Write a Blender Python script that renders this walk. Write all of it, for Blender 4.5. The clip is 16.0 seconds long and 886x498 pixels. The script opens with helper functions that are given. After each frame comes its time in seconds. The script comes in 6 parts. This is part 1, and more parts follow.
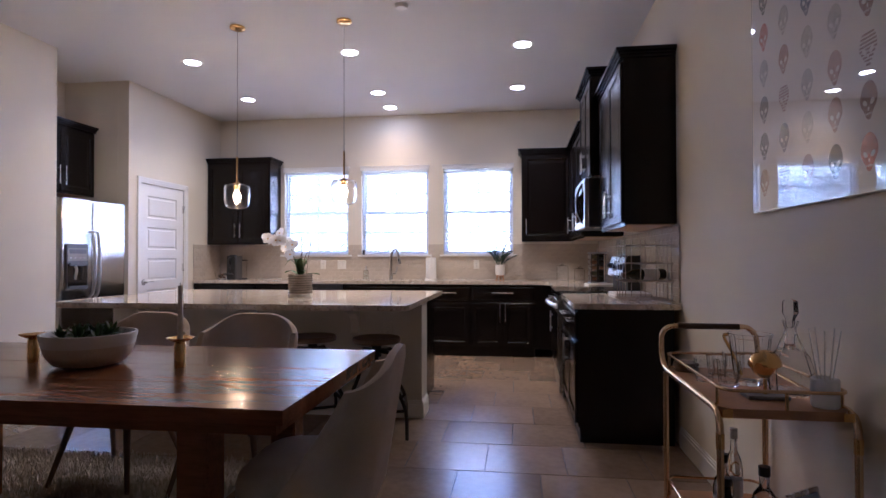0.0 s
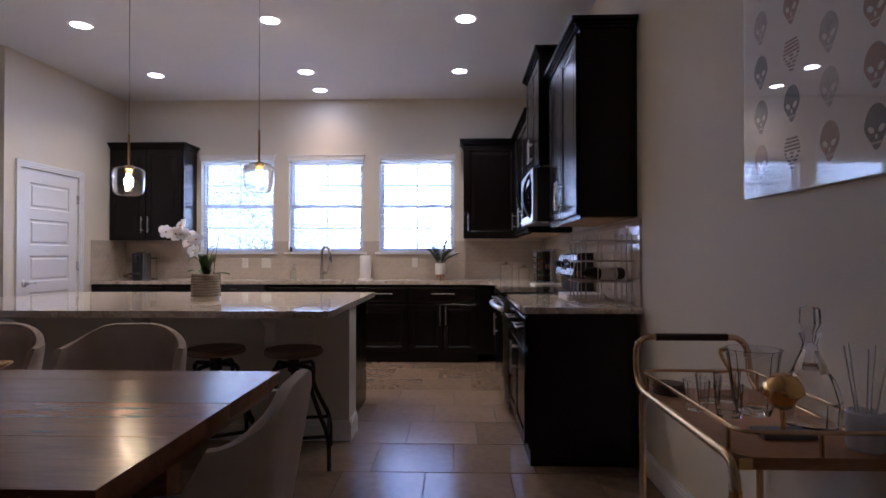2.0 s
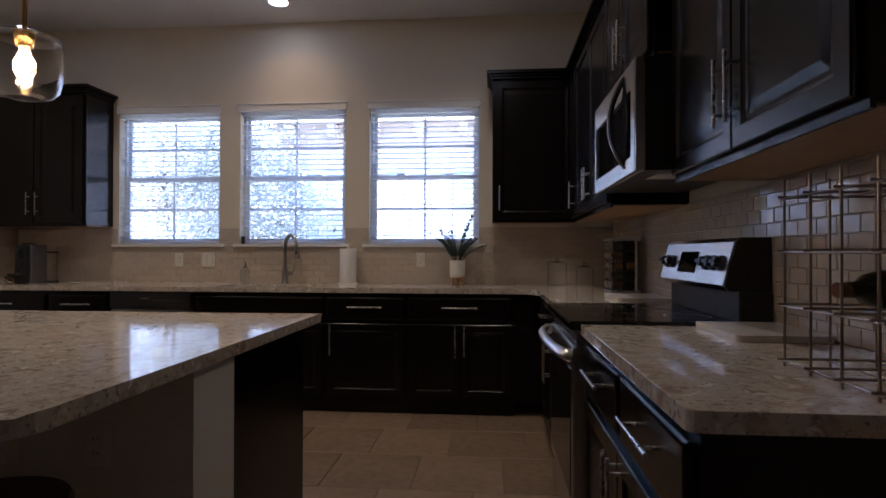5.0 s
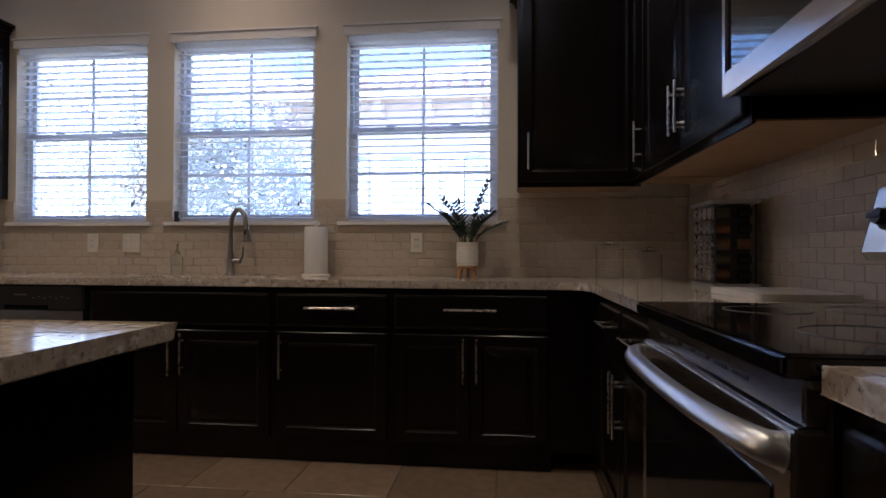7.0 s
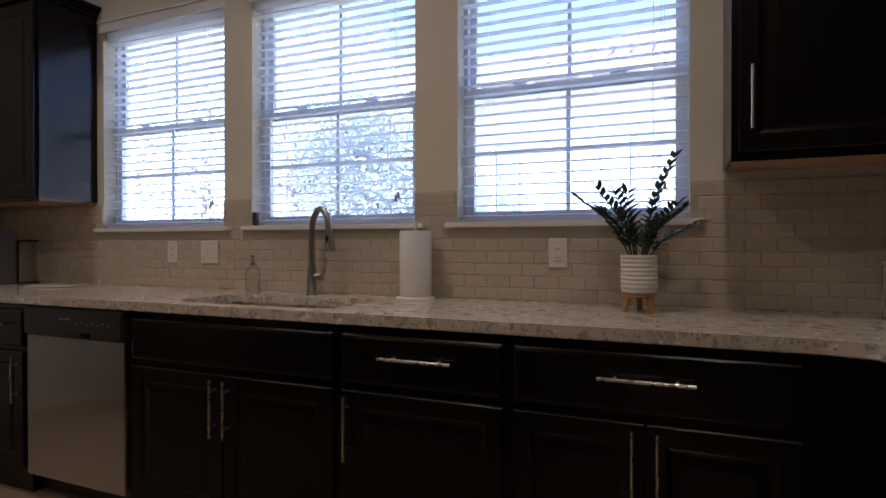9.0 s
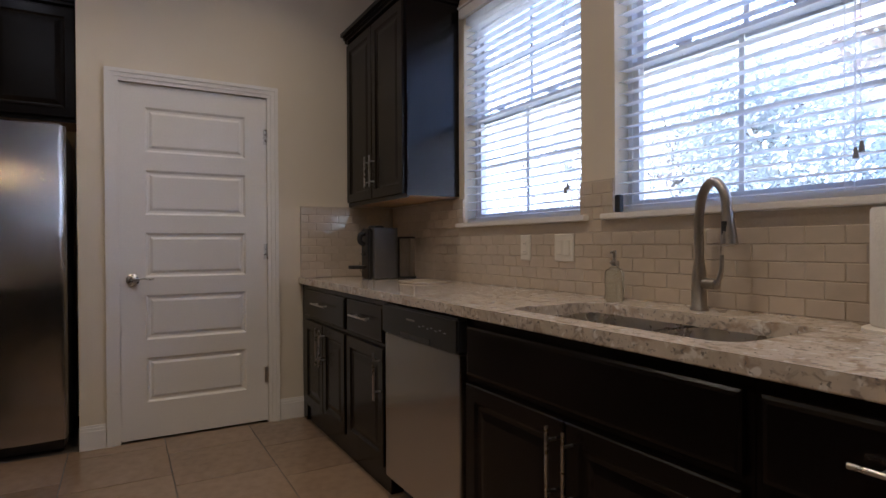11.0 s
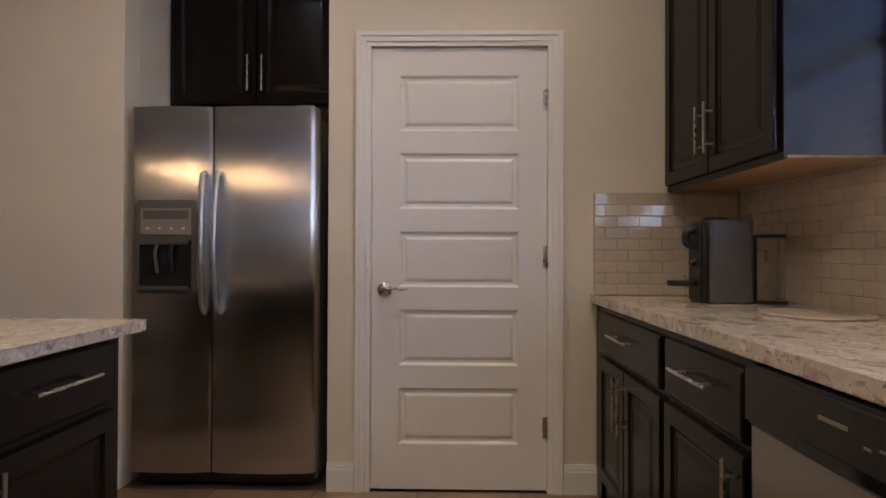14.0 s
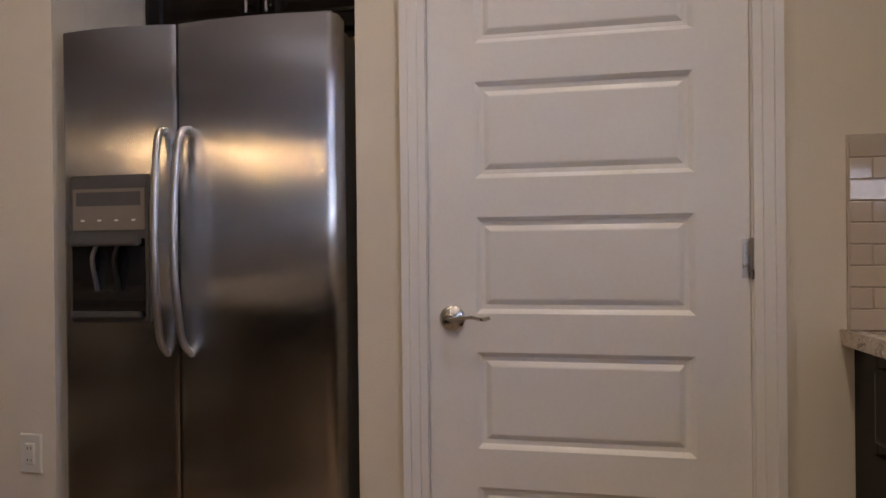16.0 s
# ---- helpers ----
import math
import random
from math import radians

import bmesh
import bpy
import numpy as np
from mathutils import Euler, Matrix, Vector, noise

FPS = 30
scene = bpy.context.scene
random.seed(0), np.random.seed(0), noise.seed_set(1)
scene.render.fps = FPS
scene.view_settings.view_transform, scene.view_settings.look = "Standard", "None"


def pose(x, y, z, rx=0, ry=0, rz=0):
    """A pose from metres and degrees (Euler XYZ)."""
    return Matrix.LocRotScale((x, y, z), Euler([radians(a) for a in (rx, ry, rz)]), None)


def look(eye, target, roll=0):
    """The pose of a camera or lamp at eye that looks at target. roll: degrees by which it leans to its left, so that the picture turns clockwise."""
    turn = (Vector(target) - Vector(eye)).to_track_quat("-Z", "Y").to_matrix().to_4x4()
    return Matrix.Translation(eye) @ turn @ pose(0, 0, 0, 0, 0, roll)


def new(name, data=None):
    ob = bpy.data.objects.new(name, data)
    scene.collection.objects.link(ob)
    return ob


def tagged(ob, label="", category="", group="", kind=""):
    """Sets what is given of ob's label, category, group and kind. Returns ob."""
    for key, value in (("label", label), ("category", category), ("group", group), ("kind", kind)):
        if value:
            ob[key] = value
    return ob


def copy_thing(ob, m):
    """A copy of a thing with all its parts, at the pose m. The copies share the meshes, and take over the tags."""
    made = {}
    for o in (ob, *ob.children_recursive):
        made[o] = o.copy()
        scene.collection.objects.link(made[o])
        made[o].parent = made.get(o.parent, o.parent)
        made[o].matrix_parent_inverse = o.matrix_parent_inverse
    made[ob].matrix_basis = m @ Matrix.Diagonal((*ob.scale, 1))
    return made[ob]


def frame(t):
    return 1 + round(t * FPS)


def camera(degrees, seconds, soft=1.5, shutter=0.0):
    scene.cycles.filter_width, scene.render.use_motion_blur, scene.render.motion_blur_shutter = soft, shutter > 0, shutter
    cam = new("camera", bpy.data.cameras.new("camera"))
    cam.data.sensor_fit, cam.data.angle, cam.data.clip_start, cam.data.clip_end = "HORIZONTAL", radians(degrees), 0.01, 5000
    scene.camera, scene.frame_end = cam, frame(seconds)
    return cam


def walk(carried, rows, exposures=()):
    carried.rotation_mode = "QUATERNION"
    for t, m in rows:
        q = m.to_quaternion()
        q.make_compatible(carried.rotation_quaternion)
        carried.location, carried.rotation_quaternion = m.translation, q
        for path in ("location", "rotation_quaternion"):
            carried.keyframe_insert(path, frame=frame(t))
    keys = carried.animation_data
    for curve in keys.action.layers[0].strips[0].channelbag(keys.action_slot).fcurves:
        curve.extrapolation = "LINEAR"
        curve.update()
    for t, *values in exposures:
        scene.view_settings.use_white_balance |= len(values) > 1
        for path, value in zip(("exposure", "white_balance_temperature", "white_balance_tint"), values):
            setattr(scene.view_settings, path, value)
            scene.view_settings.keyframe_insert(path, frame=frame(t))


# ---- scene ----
cam = camera(76.7, 16.0)
PATH = [
    (0, (0.444, -0.876, 1.213), (0.174, 1.106, 1.239), -0.1),
    (0.5, (0.442, -0.873, 1.211), (0.322, 1.123, 1.238), -0.1),
    (1, (0.422, -0.833, 1.213), (0.386, 1.167, 1.24), -0.1),
    (1.5, (0.409, -0.642, 1.197), (0.387, 1.357, 1.225), -0.0),
    (2, (0.432, -0.338, 1.199), (0.372, 1.661, 1.221), -0.0),
    (2.5, (0.411, 0.02, 1.198), (0.327, 2.018, 1.221), 0.2),
    (3, (0.431, 0.403, 1.182), (0.345, 2.401, 1.205), 0.3),
    (5.5, (0.478, 2.258, 1.137), (0.29, 4.249, 1.153), 0.1),
    (6, (0.464, 2.601, 1.083), (0.274, 4.592, 1.102), 0.2),
    (6.5, (0.451, 2.907, 1.003), (0.234, 4.895, 1.023), 0.2),
    (7, (0.415, 3.204, 1.036), (0.191, 5.192, 1.055), 0.2),
    (7.5, (0.393, 3.471, 1.106), (0.165, 5.458, 1.128), 0.1),
    (8, (0.396, 3.739, 1.136), (0.104, 5.717, 1.155), 0.1),
    (10.5, (0.006, 4.811, 1.134), (-1.577, 6.033, 1.105), -0.5),
    (11, (-0.127, 4.88, 1.114), (-1.862, 5.874, 1.1), -0.3),
    (11.5, (-0.235, 5.004, 1.102), (-2.127, 5.654, 1.092), -0.4),
    (12, (-0.312, 5.132, 1.098), (-2.296, 5.384, 1.089), -0.4),
    (12.5, (-0.383, 5.173, 1.079), (-2.383, 5.164, 1.077), -0.2),
    (13, (-0.585, 5.203, 1.067), (-2.584, 5.134, 1.082), 0.2),
    (13.5, (-0.869, 5.213, 1.097), (-2.868, 5.162, 1.111), 0.3),
    (14, (-1.183, 5.249, 1.09), (-3.183, 5.21, 1.108), 0.2),
    (14.5, (-1.467, 5.23, 1.078), (-3.466, 5.176, 1.106), 0.1),
    (15, (-1.727, 5.224, 1.115), (-3.725, 5.145, 1.118), 0.0),
    (15.5, (-2.007, 5.196, 1.095), (-4.004, 5.087, 1.111), -0.1),
    (16, (-2.273, 5.155, 1.114), (-4.246, 4.826, 1.109), -0.6),
]
EXPOSURES = [(0.0, 3.78, 4500, 27), (1.5, 3.4, 4500, 26), (3.0, 2.94, 4650, 25), (5.5, 2.14, 4850, 22), (8.0, 2.2, 4880, 21), (10.5, 2.3, 4950, 20), (12.0, 2.75, 5150, 20), (13.0, 2.98, 5200, 21), (14.5, 2.86, 5250, 22), (16.0, 2.86, 5250, 22)]
walk(cam, [(t, look(eye, target, roll)) for t, eye, target, roll in PATH], EXPOSURES)

# ---- light ----
world = bpy.data.worlds.new("sky")
scene.world = world
world.use_nodes = True
_n = world.node_tree.nodes
_sky = _n.new("ShaderNodeTexSky")
_sky.sky_type, _sky.sun_disc = "NISHITA", False
_sky.sun_elevation, _sky.sun_rotation = radians(49), radians(235)
world.node_tree.links.new(_sky.outputs[0], _n["Background"].inputs[0])
_n["Background"].inputs[1].default_value = 0.15
sun = new("sun", bpy.data.lights.new("sun", "SUN"))
sun.data.energy, sun.data.angle, sun.data.color = 5.0, radians(0.5), (1.0, 0.95, 0.88)
sun.matrix_basis = look((-17, -12, 24), (0, 0, 0))
LAMP_WATTS = 0.8
WASH_WATTS = 0.32
PENDANT_WATTS = 0.6
LAMP_COLOR = (1.0, 0.72, 0.34)
WASH_COLOR = (1.0, 0.60, 0.18)

# ---- plan ----
XL, XR, YB, YF, CEIL = -3.75, 1.46, 6.55, -3.2, 3.13   # side walls, window wall, wall behind, ceiling
CTR = 0.905                                             # worktop height
FACE_B, FACE_R = 5.90, 0.82                             # cabinet faces of the window run and the side run


# ---- materials ----
def material(name, color, rough=0.5, metal=0.0, vary=0.12, scale=6.0, fine=60.0, bump=0.05, stretch=(1, 1, 1), coat=0.0, piece=0.0, rough_vary=0.08):
    m = bpy.data.materials.new(name)
    m.use_nodes = True
    t = m.node_tree
    b = t.nodes["Principled BSDF"]
    b.inputs["Roughness"].default_value, b.inputs["Metallic"].default_value = rough, metal
    b.inputs["Coat Weight"].default_value = coat
    co = t.nodes.new("ShaderNodeTexCoord")
    mp = t.nodes.new("ShaderNodeMapping")
    mp.inputs["Scale"].default_value = stretch
    t.links.new(co.outputs["Object"], mp.inputs[0])
    big, small = t.nodes.new("ShaderNodeTexNoise"), t.nodes.new("ShaderNodeTexNoise")
    for n, sc in ((big, scale), (small, fine)):
        n.inputs["Scale"].default_value, n.inputs["Detail"].default_value = sc, 5
        t.links.new(mp.outputs[0], n.inputs[0])
    mix = t.nodes.new("ShaderNodeMath")
    mix.operation = "MULTIPLY_ADD"
    mix.inputs[1].default_value = 0.5
    half = t.nodes.new("ShaderNodeMath")
    half.operation = "MULTIPLY"
    half.inputs[1].default_value = 0.5
    t.links.new(big.outputs[0], half.inputs[0])
    t.links.new(small.outputs[0], mix.inputs[0])
    t.links.new(half.outputs[0], mix.inputs[2])
    fac = mix.outputs[0]
    if piece:
        info, add = t.nodes.new("ShaderNodeObjectInfo"), t.nodes.new("ShaderNodeMath")
        add.operation = "MULTIPLY_ADD"
        add.inputs[1].default_value = piece
        t.links.new(info.outputs["Random"], add.inputs[0])
        t.links.new(fac, add.inputs[2])
        sub = t.nodes.new("ShaderNodeMath")
        sub.operation = "SUBTRACT"
        sub.inputs[1].default_value = piece / 2
        t.links.new(add.outputs[0], sub.inputs[0])
        fac = sub.outputs[0]
    ramp = t.nodes.new("ShaderNodeValToRGB")
    lo, hi = ramp.color_ramp.elements
    lo.position, hi.position = 0.3, 0.7
    lo.color = (*[c * (1 - vary) for c in color], 1)
    hi.color = (*[min(1, c * (1 + vary)) for c in color], 1)
    t.links.new(fac, ramp.inputs[0])
    t.links.new(ramp.outputs[0], b.inputs["Base Color"])
    rr = t.nodes.new("ShaderNodeMapRange")
    rr.inputs["To Min"].default_value, rr.inputs["To Max"].default_value = max(0.02, rough - rough_vary), min(1, rough + rough_vary)
    t.links.new(mix.outputs[0], rr.inputs[0])
    t.links.new(rr.outputs[0], b.inputs["Roughness"])
    if bump:
        bp = t.nodes.new("ShaderNodeBump")
        bp.inputs["Strength"].default_value, bp.inputs["Distance"].default_value = bump, 0.01
        t.links.new(small.outputs[0], bp.inputs["Height"])
        t.links.new(bp.outputs[0], b.inputs["Normal"])
    return m


def shader_of(m):
    return m.node_tree.nodes["Principled BSDF"]


def glass(name, color=(1, 1, 1), rough=0.0, ior=1.45):
    m = bpy.data.materials.new(name)
    m.use_nodes = True
    b = shader_of(m)
    b.inputs["Base Color"].default_value = (*color, 1)
    b.inputs["Roughness"].default_value, b.inputs["IOR"].default_value = rough, ior
    b.inputs["Transmission Weight"].default_value = 1.0
    return m


def glow(name, color, strength):
    m = bpy.data.materials.new(name)
    m.use_nodes = True
    b = shader_of(m)
    b.inputs["Emission Color"].default_value, b.inputs["Emission Strength"].default_value = (*color, 1), strength
    return m


def granite(name):
    m = material(name, (0.60, 0.53, 0.45), 0.06, vary=0.16, scale=5, fine=26, bump=0.0, rough_vary=0.02)
    t, b = m.node_tree, shader_of(m)
    base = b.inputs["Base Color"].links[0].from_socket
    co = t.nodes.new("ShaderNodeTexCoord")
    veins = ((13, 8, 0.53, 0.66, (0.40, 0.31, 0.235), 1.2), (34, 6, 0.57, 0.66, (0.36, 0.305, 0.26), 0.9), (30, 5, 0.58, 0.68, (0.80, 0.77, 0.73), 0.5), (85, 4, 0.60, 0.67, (0.24, 0.215, 0.20), 0.3))
    for sc, det, lo, hi, col, warp in veins:
        n = t.nodes.new("ShaderNodeTexNoise")
        n.inputs["Scale"].default_value, n.inputs["Detail"].default_value = sc, det
        n.inputs["Distortion"].default_value = warp
        t.links.new(co.outputs["Object"], n.inputs[0])
        r = t.nodes.new("ShaderNodeMapRange")
        r.inputs["From Min"].default_value, r.inputs["From Max"].default_value = lo, hi
        t.links.new(n.outputs[0], r.inputs[0])
        mx = t.nodes.new("ShaderNodeMixRGB")
        t.links.new(r.outputs[0], mx.inputs[0])
        t.links.new(base, mx.inputs[1])
        mx.inputs[2].default_value = (*col, 1)
        base = mx.outputs[0]
    t.links.new(base, b.inputs["Base Color"])
    return m


def translucent(m, share):
    """Lets a share of the light through, as thin white vinyl does."""
    t = m.node_tree
    out = t.nodes["Material Output"]
    mx, tr = t.nodes.new("ShaderNodeMixShader"), t.nodes.new("ShaderNodeBsdfTranslucent")
    tr.inputs[0].default_value = (0.9, 0.91, 0.93, 1)
    mx.inputs[0].default_value = share
    t.links.new(shader_of(m).outputs[0], mx.inputs[1])
    t.links.new(tr.outputs[0], mx.inputs[2])
    t.links.new(mx.outputs[0], out.inputs[0])


WALL = material("wall_paint", (0.69, 0.625, 0.51), 0.75, vary=0.03, scale=1.5, fine=180, bump=0.12)
CEILM = material("ceiling_paint", (0.70, 0.695, 0.70), 0.85, vary=0.03, scale=2, fine=160, bump=0.15)
TRIM = material("white_trim_paint", (0.78, 0.76, 0.73), 0.35, vary=0.03, scale=4, fine=90, bump=0.02)
KNEE = material("island_paint", (0.66, 0.63, 0.58), 0.6, vary=0.04, scale=3, fine=140, bump=0.08)
ESPRESSO = material("espresso_wood", (0.0062, 0.0045, 0.0042), 0.24, vary=0.06, scale=5, fine=40, bump=0.0, stretch=(6, 6, 0.6), rough_vary=0.015)
CARCASS = material("cabinet_underside_wood", (0.42, 0.27, 0.14), 0.5, vary=0.2, scale=3, fine=30, bump=0.02, stretch=(1, 8, 1))
GRANITE = granite("speckled_granite")
STEEL = material("brushed_steel", (0.60, 0.59, 0.575), 0.26, 1.0, vary=0.025, scale=1.5, fine=150, bump=0.004, stretch=(18, 18, 0.3), rough_vary=0.02)
shader_of(STEEL).inputs["Anisotropic"].default_value = 1.0
_tan = STEEL.node_tree.nodes.new("ShaderNodeTangent")
_tan.direction_type, _tan.axis = "RADIAL", "Z"
STEEL.node_tree.links.new(_tan.outputs[0], shader_of(STEEL).inputs["Tangent"])
shader_of(ESPRESSO).inputs["Specular IOR Level"].default_value = 0.24
NICKEL = material("satin_nickel", (0.62, 0.60, 0.57), 0.28, 1.0, vary=0.04, bump=0.0)
DARKCHROME = material("dark_chrome", (0.22, 0.22, 0.23), 0.14, 1.0, vary=0.05, bump=0.0)
SATIN = material("satin_steel", (0.60, 0.60, 0.61), 0.34, 1.0, vary=0.04, bump=0.0)
CHROME = material("bright_steel", (0.75, 0.75, 0.75), 0.12, 1.0, vary=0.03, bump=0.0)
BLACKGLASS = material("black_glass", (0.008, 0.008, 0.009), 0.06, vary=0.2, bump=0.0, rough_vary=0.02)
BLACKPL = material("black_plastic", (0.018, 0.018, 0.02), 0.42, vary=0.2, bump=0.02)
GREYPL = material("grey_plastic", (0.22, 0.22, 0.225), 0.4, vary=0.1, bump=0.01)
SPLASH = material("cream_glazed_tile", (0.53, 0.455, 0.365), 0.08, vary=0.1, scale=5, fine=16, bump=0.02, piece=0.16, rough_vary=0.04)
GROUT = material("grout", (0.48, 0.415, 0.335), 0.6, vary=0.1, fine=150, bump=0.1)
FLOORT = material("beige_floor_tile", (0.235, 0.165, 0.112), 0.21, vary=0.2, scale=3, fine=22, bump=0.0, piece=0.35)
shader_of(FLOORT).inputs["Specular IOR Level"].default_value = 0.95
FLOORG = material("floor_grout", (0.10, 0.083, 0.068), 0.8, vary=0.1, fine=120, bump=0.1)
VINYL = material("white_vinyl", (0.82, 0.83, 0.85), 0.4, vary=0.03, bump=0.0)
SLAT = material("white_blind_slat", (0.85, 0.85, 0.86), 0.45, vary=0.03, bump=0.0)
translucent(SLAT, 0.65)
PANE = glass("window_pane", (1, 1, 1), 0.0, 1.05)
CLEAR = glass("clear_glass", (1, 1, 1), 0.0, 1.45)
WINEGL = material("dark_bottle_glass", (0.012, 0.014, 0.008), 0.08, vary=0.1, bump=0.0)
BRASS = material("brass", (0.78, 0.50, 0.18), 0.2, 1.0, vary=0.08, bump=0.0)
GOLD = material("champagne_gold", (0.72, 0.52, 0.30), 0.25, 1.0, vary=0.06, bump=0.0)
TABLEW = material("chestnut_table_wood", (0.20, 0.077, 0.029), 0.24, vary=0.35, scale=2.5, fine=14, bump=0.0, stretch=(1, 9, 9), piece=0.4, coat=0.05)
shader_of(TABLEW).inputs["Specular IOR Level"].default_value = 0.35
SEATW = material("stool_wood", (0.13, 0.075, 0.045), 0.45, vary=0.35, scale=4, fine=40, bump=0.05, stretch=(1, 10, 1))
IRON = material("black_iron", (0.02, 0.019, 0.018), 0.45, 0.7, vary=0.2, fine=90, bump=0.06)
FABRIC = material("greige_fabric", (0.54, 0.455, 0.38), 0.92, vary=0.12, scale=8, fine=260, bump=0.25)
RUGM = material("cream_shag", (0.60, 0.54, 0.46), 0.95, vary=0.2, scale=10, fine=80, bump=0.4)
CERAM = material("white_ceramic", (0.74, 0.70, 0.64), 0.35, vary=0.05, fine=60, bump=0.03)
STONEW = material("pale_bowl_clay", (0.66, 0.57, 0.48), 0.55, vary=0.08, fine=70, bump=0.08)
LEAF = material("green_leaf", (0.045, 0.10, 0.025), 0.4, vary=0.4, scale=20, fine=90, bump=0.03)
DLEAF = material("dark_leaf", (0.025, 0.05, 0.022), 0.45, vary=0.4, scale=20, fine=90, bump=0.03)
PETAL = material("white_petal", (0.82, 0.80, 0.80), 0.5, vary=0.05, bump=0.02)
WAX = material("ivory_wax", (0.78, 0.72, 0.62), 0.4, vary=0.03, bump=0.0)
translucent(PETAL, 0.4)
PAPER = material("paper_towel", (0.78, 0.76, 0.73), 0.9, vary=0.05, fine=120, bump=0.2)
BEECH = material("beech_wood", (0.42, 0.215, 0.095), 0.45, vary=0.2, scale=4, fine=40, bump=0.02, stretch=(1, 1, 8))


# ---- mesh helpers ----
ORIGIN = {}


def thing(name, at, label, category, group="", kind=""):
    ob = new(name)
    ob.empty_display_size = 0.1
    ob.location = at
    ORIGIN[ob] = Vector(at)
    return tagged(ob, label, category, group, kind)


def part(name, bm, mat, parent, label="", smooth=False, bevel=0.0):
    """One mesh object under a thing or a part; bm is in the world's places."""
    if bevel:
        es = [e for e in bm.edges if len(e.link_faces) == 2 and e.calc_face_angle(0) > 0.6]
        bmesh.ops.bevel(bm, geom=es, offset=bevel, segments=2, affect="EDGES", clamp_overlap=True)
    bmesh.ops.recalc_face_normals(bm, faces=bm.faces)
    me = bpy.data.meshes.new(name)
    o = ORIGIN.get(parent, Vector((0, 0, 0)))
    bmesh.ops.translate(bm, verts=bm.verts, vec=-o)
    bm.to_mesh(me)
    bm.free()
    if smooth:
        for p in me.polygons:
            p.use_smooth = True
        me.set_sharp_from_angle(angle=radians(40))
    for m in (mat if isinstance(mat, list) else [mat]):
        me.materials.append(m)
    ob = new(name, me)
    if parent:
        ob.parent = parent
        ORIGIN[ob] = o
    if label:
        ob["label"] = label
    return ob


def structure(name, bm, mat, label, category, bevel=0.0):
    ob = part(name, bm, mat, None, bevel=bevel)
    return tagged(ob, label, category, kind="structure")


def box(x0, x1, y0, y1, z0, z1, bm=None):
    bm = bm or bmesh.new()
    bmesh.ops.create_cube(bm, size=1, matrix=Matrix.Translation(((x0 + x1) / 2, (y0 + y1) / 2, (z0 + z1) / 2)) @ Matrix.Diagonal((abs(x1 - x0), abs(y1 - y0), abs(z1 - z0), 1)))
    return bm


def rod(p0, p1, r, bm=None, r1=None, seg=12):
    bm = bm or bmesh.new()
    a, b = Vector(p0), Vector(p1)
    d = b - a
    m = Matrix.Translation((a + b) / 2) @ d.to_track_quat("Z", "Y").to_matrix().to_4x4()
    bmesh.ops.create_cone(bm, cap_ends=True, segments=seg, radius1=r, radius2=r if r1 is None else r1, depth=d.length, matrix=m)
    return bm


def tube(pts, r, bm=None, seg=10, closed=False, flat=1.0):
    """A bent pipe through pts; r is one radius or one for each point."""
    bm = bm or bmesh.new()
    pts = [Vector(p) for p in pts]
    n = len(pts)
    rs = r if isinstance(r, (list, tuple)) else [r] * n
    rings, up = [], None
    for i, p in enumerate(pts):
        a = pts[(i - 1) % n] if closed or i else pts[0]
        b = pts[(i + 1) % n] if closed or i < n - 1 else pts[-1]
        d = (b - a).normalized()
        if up is None:
            up = d.orthogonal().normalized()
        up = (up - d * up.dot(d)).normalized()
        side = d.cross(up)
        rings.append([bm.verts.new(p + rs[i] * (math.cos(k * math.tau / seg) * up + flat * math.sin(k * math.tau / seg) * side)) for k in range(seg)])
    for i in range(n if closed else n - 1):
        u, v = rings[i], rings[(i + 1) % n]
        for k in range(seg):
            bm.faces.new((u[k], u[(k + 1) % seg], v[(k + 1) % seg], v[k]))
    if not closed:
        bm.faces.new(rings[0][::-1])
        bm.faces.new(rings[-1])
    return bm


def arc(points, steps=6):
    """A smooth line through a few points."""
    p = [Vector(q) for q in points]
    p = [2 * p[0] - p[1], *p, 2 * p[-1] - p[-2]]
    out = []
    for i in range(1, len(p) - 2):
        for s in range(steps):
            t = s / steps
            a, b, c, d = p[i - 1:i + 3]
            out.append(0.5 * (2 * b + (c - a) * t + (2 * a - 5 * b + 4 * c - d) * t * t + (3 * b - a - 3 * c + d) * t ** 3))
    return out + [p[-2]]


def lathe(profile, at, bm=None, seg=28, axis=None):
    bm = bm or bmesh.new()
    m = Matrix.Translation(at) @ (axis or Matrix.Identity(4))
    rings = []
    for r, z in profile:
        if r < 1e-5:
            rings.append([bm.verts.new(m @ Vector((0, 0, z)))])
        else:
            rings.append([bm.verts.new(m @ Vector((r * math.cos(k * math.tau / seg), r * math.sin(k * math.tau / seg), z))) for k in range(seg)])
    for u, v in zip(rings, rings[1:]):
        for k in range(seg):
            j = (k + 1) % seg
            q = [u[k % len(u)], u[j % len(u)], v[j % len(v)], v[k % len(v)]]
            q = list(dict.fromkeys(q))
            if len(q) > 2:
                bm.faces.new(q)
    return bm


